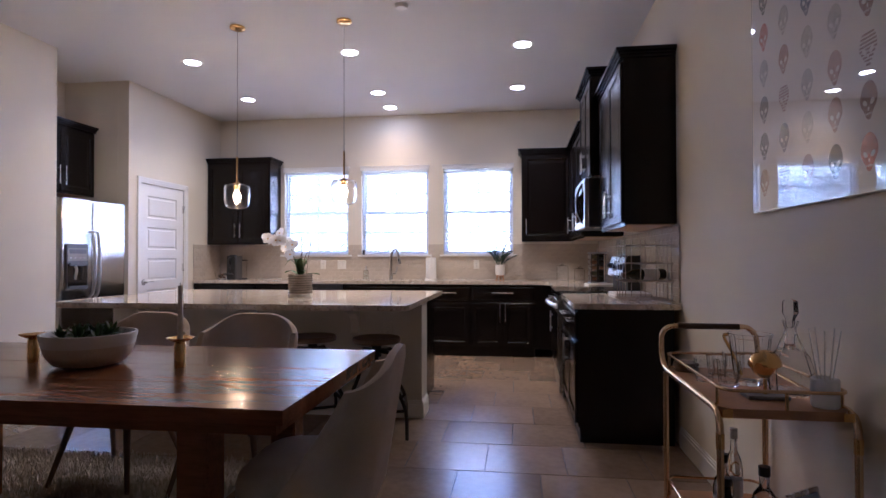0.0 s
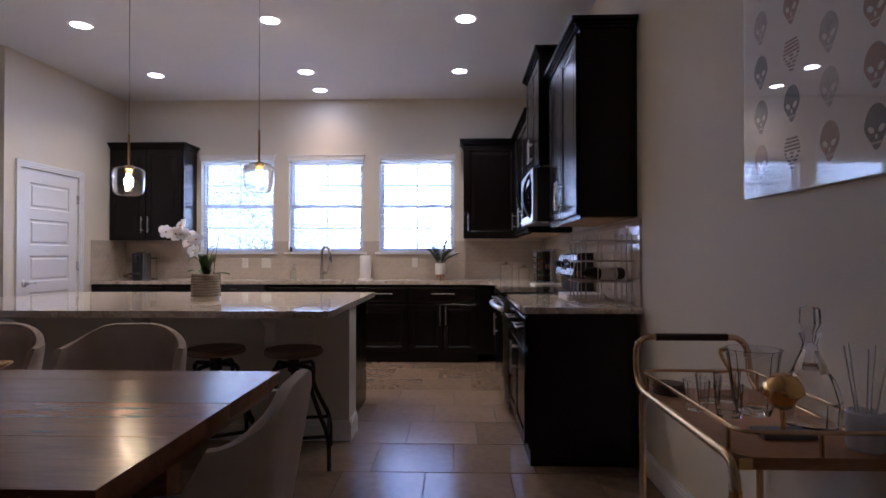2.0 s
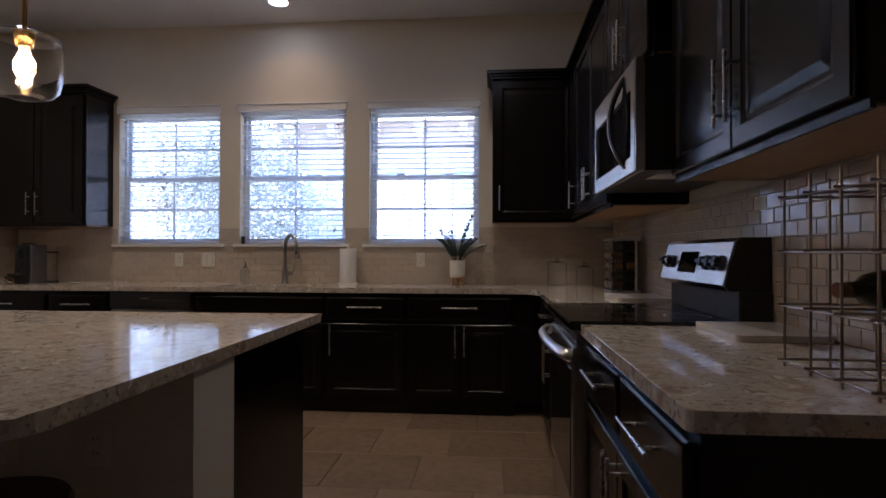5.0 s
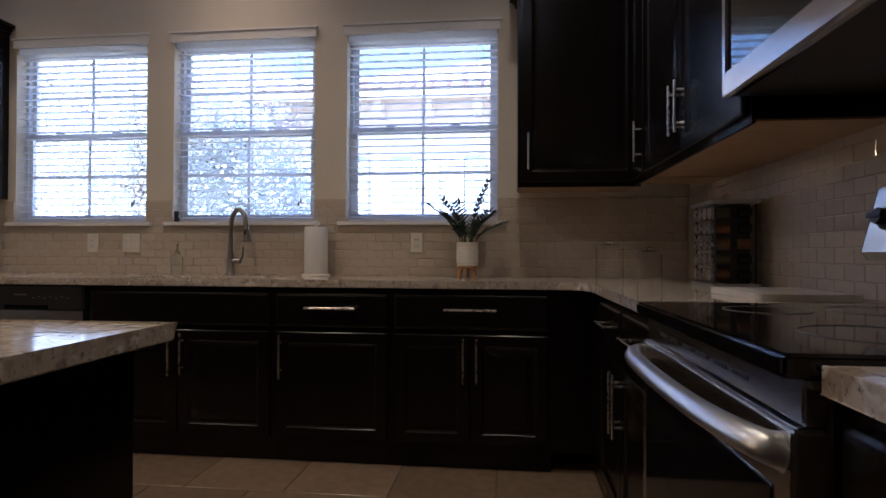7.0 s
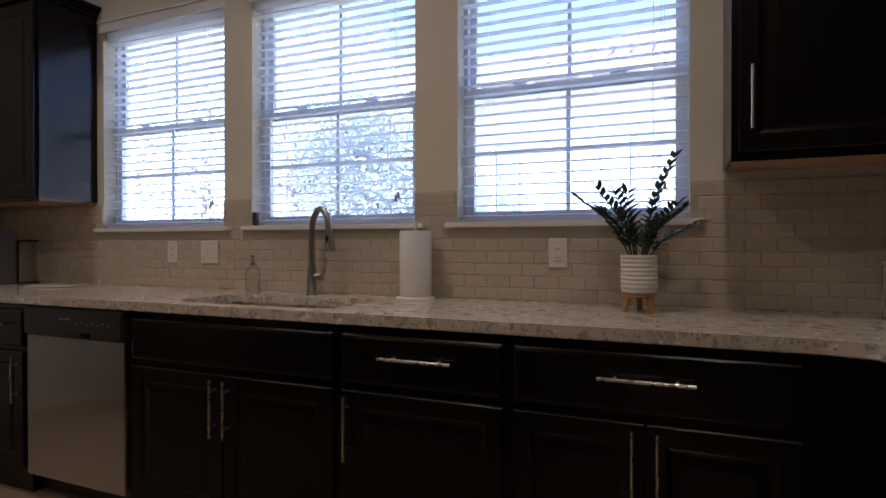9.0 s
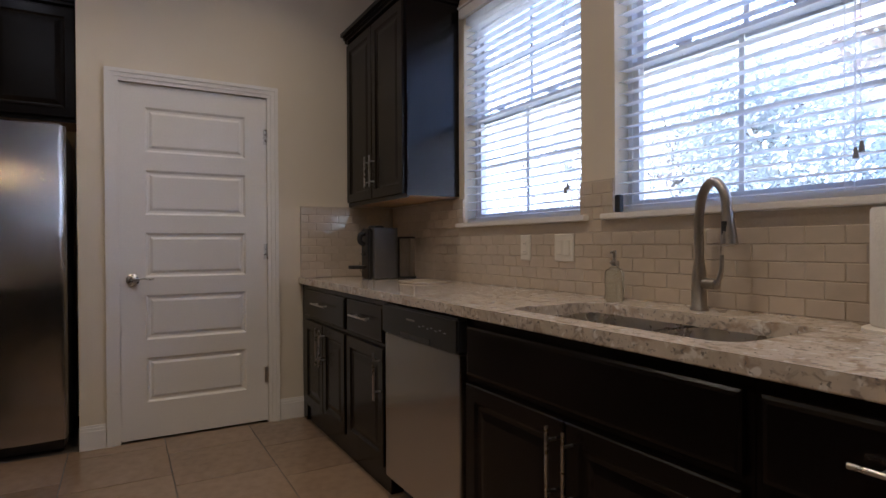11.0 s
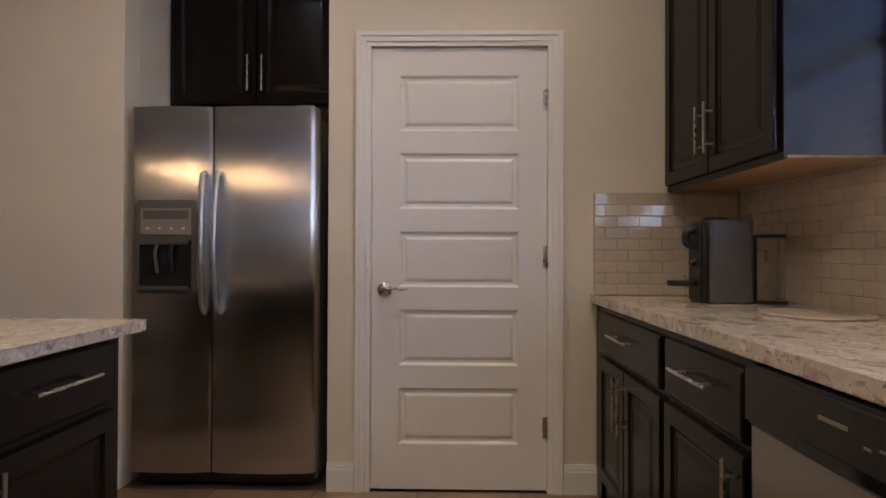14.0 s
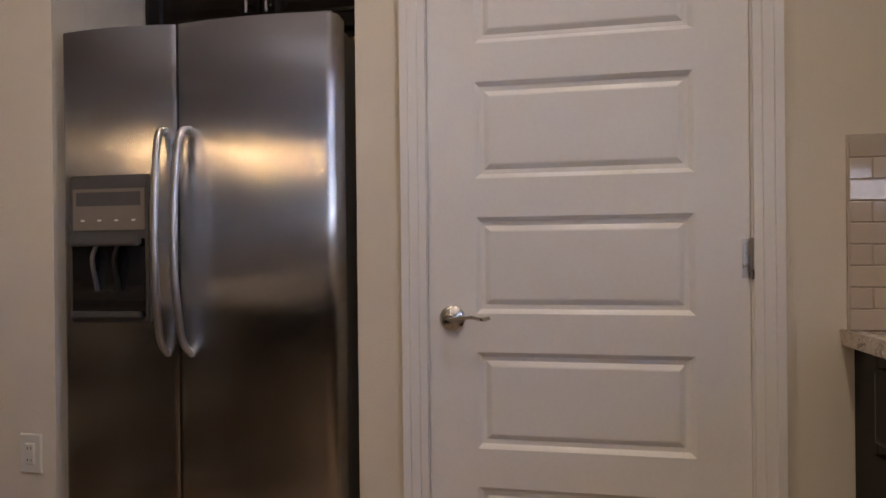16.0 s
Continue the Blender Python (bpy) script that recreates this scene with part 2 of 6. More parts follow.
def nested(bm, m, w, h, loops, back=True):
    """A panel of w by h in m's xy plane, facing its z; loops: (inset, height) from rim to middle."""
    rings = []
    for i, z in loops:
        rings.append([bm.verts.new(m @ Vector(c)) for c in ((i, i, z), (w - i, i, z), (w - i, h - i, z), (i, h - i, z))])
    for u, v in zip(rings, rings[1:]):
        for k in range(4):
            bm.faces.new((u[k], u[(k + 1) % 4], v[(k + 1) % 4], v[k]))
    bm.faces.new(rings[-1])
    if back:
        bm.faces.new(rings[0][::-1])
    return bm


RAISED = [(0, 0), (0, 0.016), (0.004, 0.02), (0.052, 0.02), (0.057, 0.016), (0.064, 0.012), (0.075, 0.011), (0.098, 0.0145), (0.102, 0.015)]
SLAB = [(0, 0), (0, 0.014), (0.006, 0.018), (0.014, 0.02)]


def facing(side, a, b, z):
    """A plane whose x runs along a front: 'S' faces -y, 'N' +y, 'W' -x, 'E' +x; a: start of the run, b: the front's place."""
    if side == "S":
        return Matrix(((1, 0, 0, a), (0, 0, -1, b), (0, 1, 0, z), (0, 0, 0, 1)))
    if side == "N":
        return Matrix(((-1, 0, 0, a), (0, 0, 1, b), (0, 1, 0, z), (0, 0, 0, 1)))
    if side == "W":
        return Matrix(((0, 0, -1, b), (-1, 0, 0, a), (0, 1, 0, z), (0, 0, 0, 1)))
    return Matrix(((0, 0, 1, b), (1, 0, 0, a), (0, 1, 0, z), (0, 0, 0, 1)))


def bar_handle(m, u, v, length, upright, parent):
    """A thin bar pull on two posts, centred at u, v on the plane m."""
    d = Vector((0, 1, 0)) if upright else Vector((1, 0, 0))
    c = Vector((u, v, 0.052))
    bm = rod(m @ (c - d * length / 2), m @ (c + d * length / 2), 0.005)
    for s in (-0.32, 0.32):
        p = c + d * length * s
        rod(m @ Vector((p.x, p.y, 0.017)), m @ p, 0.0045, bm, seg=8)
    return part("handle", bm, NICKEL, parent, "satin nickel bar pull", smooth=True)


def front(kind, m, u, v, w, h, parent, handle=None):
    """A door or drawer front on plane m; handle: (du, dv, length, upright) from its lower corner."""
    bm = nested(bmesh.new(), m @ Matrix.Translation((u, v, 0)), w, h, RAISED if kind == "door" else SLAB)
    ob = part(kind, bm, ESPRESSO, parent)
    if handle:
        bar_handle(m, u + handle[0], v + handle[1], handle[2], handle[3], ob)
    return ob


def base_unit(side, a, b, width, plan, label, depth=0.60, group="base cabinets", tall=CTR - 0.035):
    """A floor cabinet with a recessed plinth. plan: (doors, drawers), handle side for one door."""
    m = facing(side, a, b, 0)
    c = m @ Vector((width / 2, 0, -depth / 2))
    t = thing("base_cabinet", (c.x, c.y, 0), label, "cabinet", group)
    def blk(u0, u1, v0, v1, w0, w1):
        p, q = m @ Vector((u0, v0, w0)), m @ Vector((u1, v1, w1))
        return box(min(p.x, q.x), max(p.x, q.x), min(p.y, q.y), max(p.y, q.y), min(p.z, q.z), max(p.z, q.z))
    if plan[2] == "false":
        part("body", blk(0.001, width - 0.001, 0.10, 0.64, -depth, 0), ESPRESSO, t)
        part("front_rail", blk(0.001, width - 0.001, 0.6405, tall, -0.02, 0), ESPRESSO, t)
    else:
        part("body", blk(0.001, width - 0.001, 0.10, tall, -depth, 0), ESPRESSO, t)
    part("plinth", blk(0.001, width - 0.001, 0, 0.10, -depth, -0.012), ESPRESSO, t)
    doors, drawers, hand = plan
    g = 0.018
    dz, dh = 0.675, 0.165
    if drawers:
        w = (width - 2 * g - (drawers - 1) * 2 * g) / drawers
        for i in range(drawers):
            front("drawer", m, g + i * (w + 2 * g), dz, w, dh, t, (w / 2, dh * 0.58, min(0.25, w * 0.5), False) if hand != "false" else None)
    if doors:
        w = (width - 2 * g - (doors - 1) * 0.006) / doors
        for i in range(doors):
            at_left = (i == 1) if doors == 2 else hand == "left"
            front("door", m, g + i * (w + 0.006), 0.125, w, 0.525, t, (0.029 if at_left else w - 0.029, 0.525 - 0.122, 0.215, True))
    return t


def wall_unit(side, a, b, width, z0, z1, doors, label, depth=0.33, hand="left", ends="", group="wall cabinets"):
    """A wall cabinet with raised-panel doors and a crown; ends: which ends ('a', 'b') carry the crown."""
    m = facing(side, a, b, 0)
    c = m @ Vector((width / 2, z0, -depth / 2))
    t = thing("wall_cabinet", (c.x, c.y, z0), label, "cabinet", group)
    def blk(u0, u1, v0, v1, w0, w1, bm=None):
        p, q = m @ Vector((u0, v0, w0)), m @ Vector((u1, v1, w1))
        return box(min(p.x, q.x), max(p.x, q.x), min(p.y, q.y), max(p.y, q.y), min(p.z, q.z), max(p.z, q.z), bm)
    part("body", blk(0.001, width - 0.001, z0 + 0.012, z1, -depth, 0), ESPRESSO, t)
    part("underside", blk(0.012, width - 0.012, z0 + 0.006, z0 + 0.0115, -depth + 0.01, -0.012), CARCASS, t, "pale wood cabinet underside")
    part("bottom_rail", blk(0.001, width - 0.001, z0, z0 + 0.0115, -0.011, 0), ESPRESSO, t)
    e0, e1 = (0.0 if "a" not in ends else 1.0), (0.0 if "b" not in ends else 1.0)
    bm = bmesh.new()
    for o, v0, v1 in ((0.012, z1 - 0.055, z1 - 0.035), (0.024, z1 - 0.0349, z1 - 0.018), (0.042, z1 - 0.0179, z1 + 0.006)):
        blk(-o * e0 + 0.001, width + o * e1 - 0.001, v0, v1, -depth + 0.001, o + 0.012, bm)
    part("crown", bm, ESPRESSO, t)
    g = 0.02
    w = (width - 2 * g - (doors - 1) * 0.006) / doors
    h = z1 - z0 - 0.10
    for i in range(doors):
        at_left = (i == 1) if doors == 2 else hand == "left"
        front("door", m, g + i * (w + 0.006), z0 + 0.025, w, h, t, (0.035 if at_left else w - 0.035, 0.16, 0.19, True))
    return t


# ---- room shell ----
structure("floor_base", box(XL - 0.9, XR + 0.15, YF - 0.15, YB + 0.15, -0.12, -0.004), FLOORG, "dark grout bed under beige floor tiles", "floor")
bm = box(XL - 0.9, XR + 0.15, YF - 0.15, YB + 0.15, CEIL, CEIL + 0.12)
structure("ceiling", bm, CEILM, "smooth white painted flat ceiling", "ceiling")
WIN = [(-2.795, -1.875), (-1.69, -0.765), (-0.56, 0.365)]
WZ0, WZ1 = 1.235, 2.385
bm = bmesh.new()
xs = [XL - 0.9] + [x for w in WIN for x in w] + [XR + 0.15]
for i in range(len(xs) - 1):
    if i % 2 == 0:
        box(xs[i], xs[i + 1], YB, YB + 0.15, 0, CEIL, bm)
    else:
        box(xs[i], xs[i + 1], YB, YB + 0.15, 0, WZ0, bm)
        box(xs[i], xs[i + 1], YB, YB + 0.15, WZ1, CEIL, bm)
bmesh.ops.remove_doubles(bm, verts=bm.verts, dist=0.0005)
wall_back = structure("wall_north", bm, WALL, "cream painted wall with three window openings", "wall")
wall_right = structure("wall_east", box(XR, XR + 0.15, YF, YB - 0.001, 0, CEIL), WALL, "cream painted plaster wall", "wall")
wall_south = structure("wall_south", box(XL - 0.15, XR, YF - 0.15, YF, 0, CEIL), WALL, "cream painted plaster wall", "wall")
NY0, NY1, NX = 3.715, 4.67, -4.52       # fridge niche
D1, D2 = (4.865, 5.678), (2.2, 3.013)   # pantry door and the other door
DH = 2.045
bm = bmesh.new()
for y0, y1, z0, z1 in ((YF, D2[0], 0, CEIL), (D2[0], D2[1], DH, CEIL), (D2[1], NY0, 0, CEIL)):
    box(XL - 0.13, XL, y0, y1, z0, z1, bm)
for y0, y1, z0, z1 in ((NY1, D1[0], 0, CEIL), (D1[0], D1[1], DH, CEIL), (D1[1], YB - 0.001, 0, CEIL)):
    box(XL - 0.13, XL, y0, y1, z0, z1, bm)
bmesh.ops.remove_doubles(bm, verts=bm.verts, dist=0.0005)
wall_left = structure("wall_west", bm, WALL, "cream painted wall with two door openings and a fridge niche", "wall")
bm = box(NX - 0.1, NX, NY0 - 0.1, NY1 + 0.1, 0, CEIL)
box(NX, XL - 0.131, NY0 - 0.1, NY0, 0, CEIL, bm)
box(NX, XL - 0.131, NY1, NY1 + 0.1, 0, CEIL, bm)
structure("niche_wall", bm, WALL, "cream painted sides of the fridge niche", "wall")
bm = box(XL - 0.9, XL - 0.8, D1[0] - 0.2, YB, 0, CEIL)
box(XL - 0.9, XL - 0.8, YF, NY0 - 0.11, 0, CEIL, bm)
structure("closet_wall", bm, WALL, "plain wall closing the space behind the doors", "wall")


def baseboard(name, a, b, axis, at, out):
    """A baseboard with a stepped top along one wall."""
    bm = bmesh.new()
    for h0, h1, d in ((0, 0.105, 0.015), (0.105, 0.122, 0.011), (0.122, 0.134, 0.006)):
        if axis == "y":
            box(min(at, at + out * d), max(at, at + out * d), a, b, h0, h1, bm)
        else:
            box(a, b, min(at, at + out * d), max(at, at + out * d), h0, h1, bm)
    structure(name, bm, TRIM, "white painted moulded baseboard", "baseboard")


baseboard("baseboard_1", YF, 2.855, "y", XR, -1)
baseboard("baseboard_2", YF, D2[0] - 0.07, "y", XL, 1)
baseboard("baseboard_3", D2[1] + 0.07, NY0, "y", XL, 1)
baseboard("baseboard_4", NY1, D1[0] - 0.07, "y", XL, 1)
baseboard("baseboard_5", D1[1] + 0.07, 5.96, "y", XL, 1)


def panel_door(name, y0, y1, knob_low, label):
    """A white door with five raised panels in a moulded casing, on the wall at XL."""
    root = tagged(new(name), label, "door", kind="structure")
    root.location = (XL, (y0 + y1) / 2, 0)
    ORIGIN[root] = Vector(root.location)
    w = y1 - y0 - 0.006
    m = facing("E", y0 + 0.003, XL - 0.045, 0.012)
    bm = bmesh.new()
    th, side, hh = 0.036, 0.128, DH - 0.016
    rows = [0.206 + 0.3596 * i for i in range(5)]
    cuts = [0.0] + [v for r in rows for v in (r, r + 0.257)] + [hh]
    def quad(u0, u1, v0, v1):
        bm.faces.new([bm.verts.new(m @ Vector(c)) for c in ((u0, v0, th), (u1, v0, th), (u1, v1, th), (u0, v1, th))])
    quad(0, side, 0, hh)
    quad(w - side, w, 0, hh)
    for i in range(0, len(cuts), 2):
        quad(side, w - side, cuts[i], cuts[i + 1])
    for r in rows:
        nested(bm, m @ Matrix.Translation((side, r, 0)), w - 2 * side, 0.257, [(0, th), (0.006, th - 0.004), (0.012, th - 0.009), (0.024, th - 0.010), (0.036, th - 0.004), (0.04, th - 0.003)], back=False)
    p, q = m @ Vector((0, 0, 0)), m @ Vector((w, hh, th - 0.0105))
    box(p.x, q.x, p.y, q.y, p.z, q.z, bm)
    for u0, u1, v0, v1 in ((0, 0.001, 0, hh), (w - 0.001, w, 0, hh), (0, w, 0, 0.001), (0, w, hh - 0.001, hh)):
        a, b = m @ Vector((u0, v0, th - 0.0105)), m @ Vector((u1, v1, th - 0.0002))
        box(a.x, b.x, a.y, b.y, a.z, b.z, bm)
    leaf = part("door_leaf", bm, TRIM, root)
    bm = bmesh.new()
    for y, s in ((y0, -1), (y1, 1)):
        for d0, d1, o in ((0.0, 0.02, 0.010), (0.02, 0.045, 0.016), (0.045, 0.066, 0.021)):
            a, b = y + s * d0, y + s * d1
            box(XL, XL + o, min(a, b), max(a, b), 0, DH + d1, bm)
        box(XL - 0.12, XL, min(y, y - s * 0.002), max(y, y - s * 0.002), 0, DH, bm)
    for d0, d1, o in ((0.0, 0.02, 0.010), (0.02, 0.045, 0.016), (0.045, 0.066, 0.021)):
        box(XL, XL + o, y0 - d0, y1 + d0, DH + d0, DH + d1, bm)
    part("casing", bm, TRIM, root)
    part("door_stop", box(XL - 0.06, XL - 0.046, y0 + 0.001, y1 - 0.001, 0.01, DH - 0.001), TRIM, root)
    for z in (0.30, 1.08, 1.80):
        yh = y1 if knob_low else y0
        bm = rod((XL + 0.003, yh, z - 0.05), (XL + 0.003, yh, z + 0.05), 0.007)
        box(XL - 0.01, XL - 0.006, yh - 0.022, yh + 0.0, z - 0.048, z + 0.048, bm)
        part("hinge", bm, NICKEL, root, "satin nickel hinge", smooth=True)
    ky, s = (y0 + 0.066, 1) if knob_low else (y1 - 0.066, -1)
    kz = 0.925
    axis = Matrix.Rotation(radians(90), 4, "Y")
    bm = lathe([(0, 0), (0.034, 0), (0.034, 0.006), (0.028, 0.012), (0.014, 0.016), (0.012, 0.045), (0.0, 0.046)], (XL - 0.009, ky, kz), axis=axis)
    hd = part("door_handle", bm, NICKEL, root, "satin nickel lever handle", smooth=True)
    tube(arc([(XL + 0.036, ky, kz), (XL + 0.042, ky + s * 0.02, kz + 0.004), (XL + 0.042, ky + s * 0.055, kz + 0.008), (XL + 0.04, ky + s * 0.085, kz + 0.002), (XL + 0.04, ky + s * 0.105, kz + 0.008)]),
         0.006, bm2 := bmesh.new(), flat=0.7)
    part("lever", bm2, NICKEL, hd, smooth=True)
    part("latch_plate", box(XL - 0.008, XL - 0.0055, y0 - 0.0015, y0 + 0.0028, kz - 0.03, kz + 0.03), NICKEL, root)
    return root


panel_door("door_1", *D1, True, "closed white five-panel pantry door with nickel lever")
panel_door("door_2", *D2, True, "closed white five-panel door beside the fridge niche")


# ---- windows ----
def window(name, x0, x1):
    root = tagged(new(name), "white single-hung window with grid, lit by bright daylight", "window", kind="structure")
    root.location = ((x0 + x1) / 2, YB, WZ0)
    ORIGIN[root] = Vector(root.location)
    yf = YB + 0.075
    mid = (WZ0 + WZ1) / 2 - 0.005
    bm = bmesh.new()
    f = 0.02
    for a in ((x0, x0 + f, WZ0, WZ1), (x1 - f, x1, WZ0, WZ1), (x0 + f, x1 - f, WZ0, WZ0 + f), (x0 + f, x1 - f, WZ1 - f, WZ1)):
        box(a[0], a[1], yf, yf + 0.06, a[2], a[3], bm)
    part("window_frame", bm, VINYL, root)
    for zz0, zz1, dy in ((WZ0 + f, mid + 0.022, 0.0), (mid - 0.018, WZ1 - f, 0.026)):
        s = 0.03
        bm = bmesh.new()
        a0, a1 = x0 + f, x1 - f
        for a in ((a0, a0 + s, zz0, zz1), (a1 - s, a1, zz0, zz1), (a0 + s, a1 - s, zz0, zz0 + s), (a0 + s, a1 - s, zz1 - s, zz1)):
            box(a[0], a[1], yf + 0.004 + dy, yf + 0.028 + dy, a[2], a[3], bm)
        sash = part("sash", bm, VINYL, root)
        bm = bmesh.new()
        cx, cz = (x0 + x1) / 2, (zz0 + zz1) / 2
        box(cx - 0.009, cx + 0.009, yf + 0.008 + dy, yf + 0.015 + dy, zz0 + s, zz1 - s, bm)
        box(a0 + s, a1 - s, yf + 0.0085 + dy, yf + 0.0145 + dy, cz - 0.009, cz + 0.009, bm)
        part("muntin", bm, VINYL, sash)
        pane = part("pane", box(a0 + s, a1 - s, yf + 0.017 + dy, yf + 0.021 + dy, zz0 + s, zz1 - s), PANE, sash)
        pane.visible_shadow = False
    bm = bmesh.new()
    for u in (0.28, 0.72):
        box(x0 + u * (x1 - x0) - 0.03, x0 + u * (x1 - x0) + 0.03, yf - 0.012, yf + 0.003, mid + 0.022, mid + 0.036, bm)
    part("sash_lock", bm, VINYL, root)
    part("window_sill", box(x0 - 0.05, x1 + 0.05, YB - 0.035, YB + 0.07, WZ0 - 0.024, WZ0), TRIM, root, "white sill slab", bevel=0.004)
    return root


for i, (a, b) in enumerate(WIN):
    window("window_%d" % (i + 1), a, b)


def blind(x0, x1, tilt):
    t = thing("window_blind", ((x0 + x1) / 2, YB + 0.035, WZ1), "lowered white slatted blind with open slats", "blind", "window blinds")
    yc = YB + 0.037
    bm = box(x0 - 0.012, x1 + 0.012, YB - 0.022, YB - 0.004, WZ1 - 0.008, WZ1 + 0.045)
    box(x0 - 0.02, x1 + 0.02, YB - 0.03, YB - 0.004, WZ1 + 0.0455, WZ1 + 0.056, bm)
    part("valance", bm, TRIM, t, "white moulded valance")
    part("headrail", box(x0 + 0.006, x1 - 0.006, YB + 0.01, YB + 0.062, WZ1 - 0.042, WZ1 - 0.002), SLAT, t)
    n = 25
    z_lo, z_hi = WZ0 + 0.03, WZ1 - 0.07
    sl = bmesh.new()
    L = x1 - x0 - 0.016
    prof = [(-0.0245, -0.0015), (-0.012, 0.0012), (0, 0.002), (0.012, 0.0012), (0.0245, -0.0015)]
    top = [[sl.verts.new((sx * L / 2, p, q)) for p, q in prof] for sx in (-1, 1)]
    bot = [[sl.verts.new((sx * L / 2, p, q - 0.0028)) for p, q in prof] for sx in (-1, 1)]
    for k in range(4):
        sl.faces.new((top[0][k], top[1][k], top[1][k + 1], top[0][k + 1]))
        sl.faces.new((bot[0][k + 1], bot[1][k + 1], bot[1][k], bot[0][k]))
    for k in (0, 4):
        sl.faces.new((top[0][k], bot[0][k], bot[1][k], top[1][k]))
    for e in (0, 1):
        sl.faces.new(top[e] + bot[e][::-1])
    bmesh.ops.recalc_face_normals(sl, faces=sl.faces)
    me = bpy.data.meshes.new("slat")
    sl.to_mesh(me)
    sl.free()
    me.materials.append(SLAT)
    for i in range(n):
        z = z_lo + (z_hi - z_lo) * i / (n - 1)
        ob = new("slat", me)
        ob.parent = t
        ob.matrix_basis = pose(0, yc - ORIGIN[t].y, z - ORIGIN[t].z, tilt + random.uniform(-1.2, 1.2), random.uniform(-0.1, 0.1))
    part("bottom_rail", box(x0 + 0.008, x1 - 0.008, yc - 0.025, yc + 0.025, WZ0 + 0.003, WZ0 + 0.018), SLAT, t)
    for u in (0.14, 0.86):
        x = x0 + u * (x1 - x0)
        bm = rod((x, yc - 0.0262, WZ0 + 0.018), (x, yc - 0.0262, WZ1 - 0.042), 0.0011, seg=6)
        rod((x, yc + 0.0262, WZ0 + 0.018), (x, yc + 0.0262, WZ1 - 0.042), 0.0011, bm, seg=6)
        part("ladder_cord", bm, SLAT, t)
    x = x1 - 0.10
    bm = rod((x, yc - 0.034, WZ0 + 0.13), (x, yc - 0.034, WZ1 - 0.042), 0.0012, seg=6)
    rod((x + 0.012, yc - 0.034, WZ0 + 0.145), (x + 0.012, yc - 0.034, WZ1 - 0.042), 0.0012, bm, seg=6)
    cord = part("lift_cord", bm, SLAT, t)
    bm = rod((x, yc - 0.034, WZ0 + 0.10), (x, yc - 0.034, WZ0 + 0.13), 0.008, r1=0.004)
    rod((x + 0.014, yc - 0.034, WZ0 + 0.115), (x + 0.014, yc - 0.034, WZ0 + 0.145), 0.008, bm, r1=0.004)
    part("tassel", bm, GREYPL, cord, "small grey cord tassels", smooth=True)
    return t


for a, b in WIN:
    blind(a, b, 4)


# ---- cabinets ----
def base_row():
    base_unit("S", -3.66, FACE_B, 0.76, (2, 1, ""), "dark espresso floor cabinet, one drawer, under the granite worktop")
    base_unit("S", -2.90, FACE_B, 0.50, (1, 1, "right"), "narrow dark espresso floor cabinet beside the dishwasher")
    base_unit("S", -1.744, FACE_B, 1.004, (2, 1, "false"), "dark espresso sink cabinet with two closed doors")
    base_unit("S", -0.74, FACE_B, 0.60, (1, 1, "left"), "dark espresso floor cabinet with one drawer and door")
    base_unit("S", -0.14, FACE_B, 0.77, (2, 1, ""), "dark espresso floor cabinet with one drawer, two doors")
    base_unit("W", 5.62, FACE_R, 0.92, (2, 2, ""), "dark espresso floor cabinet between corner and range")
    base_unit("W", 3.925, FACE_R, 1.065, (2, 2, ""), "dark espresso end cabinet with two drawers beside the range")
    t = thing("corner_filler", (0.73, 5.76, 0), "dark espresso filler panels in the cabinet corner", "cabinet")
    bm = box(0.631, 0.819, FACE_B, FACE_B + 0.3, 0.1, CTR - 0.035)
    box(FACE_R, FACE_R + 0.3, 5.621, FACE_B - 0.001, 0.1, CTR - 0.035, bm)
    part("panel", bm, ESPRESSO, t)
    part("filler", box(XL + 0.001, -3.661, FACE_B, FACE_B + 0.6, 0, CTR - 0.035), ESPRESSO, t)


base_row()
wall_unit("S", -3.749, 6.22, 0.90, 1.375, 2.53, 2, "dark espresso wall cabinet with two closed doors", ends="b", depth=0.329)
wall_unit("S", 0.475, 6.22, 0.64, 1.395, 2.55, 1, "dark espresso corner wall cabinet with one closed door", hand="left", ends="a", depth=0.329)
wall_unit("W", 6.19, 1.075, 0.27, 1.395, 2.55, 1, "dark espresso single-door wall cabinet in the corner", depth=0.384, hand="right")
wall_unit("W", 5.92, 1.075, 1.12, 1.395, 2.55, 2, "dark espresso wall cabinet beside the microwave", depth=0.384)
wall_unit("W", 4.80, 1.06, 0.82, 1.88, 2.80, 2, "raised dark espresso cabinet above the microwave", depth=0.399, ends="ab")
wall_unit("W", 3.97, 1.13, 1.04, 1.41, 2.575, 2, "tall dark espresso wall cabinet with two closed doors", depth=0.329, ends="b")
wall_unit("E", 3.72, -4.16, 0.945, 1.86, 2.61, 2, "dark espresso cabinet above the fridge", depth=0.355)


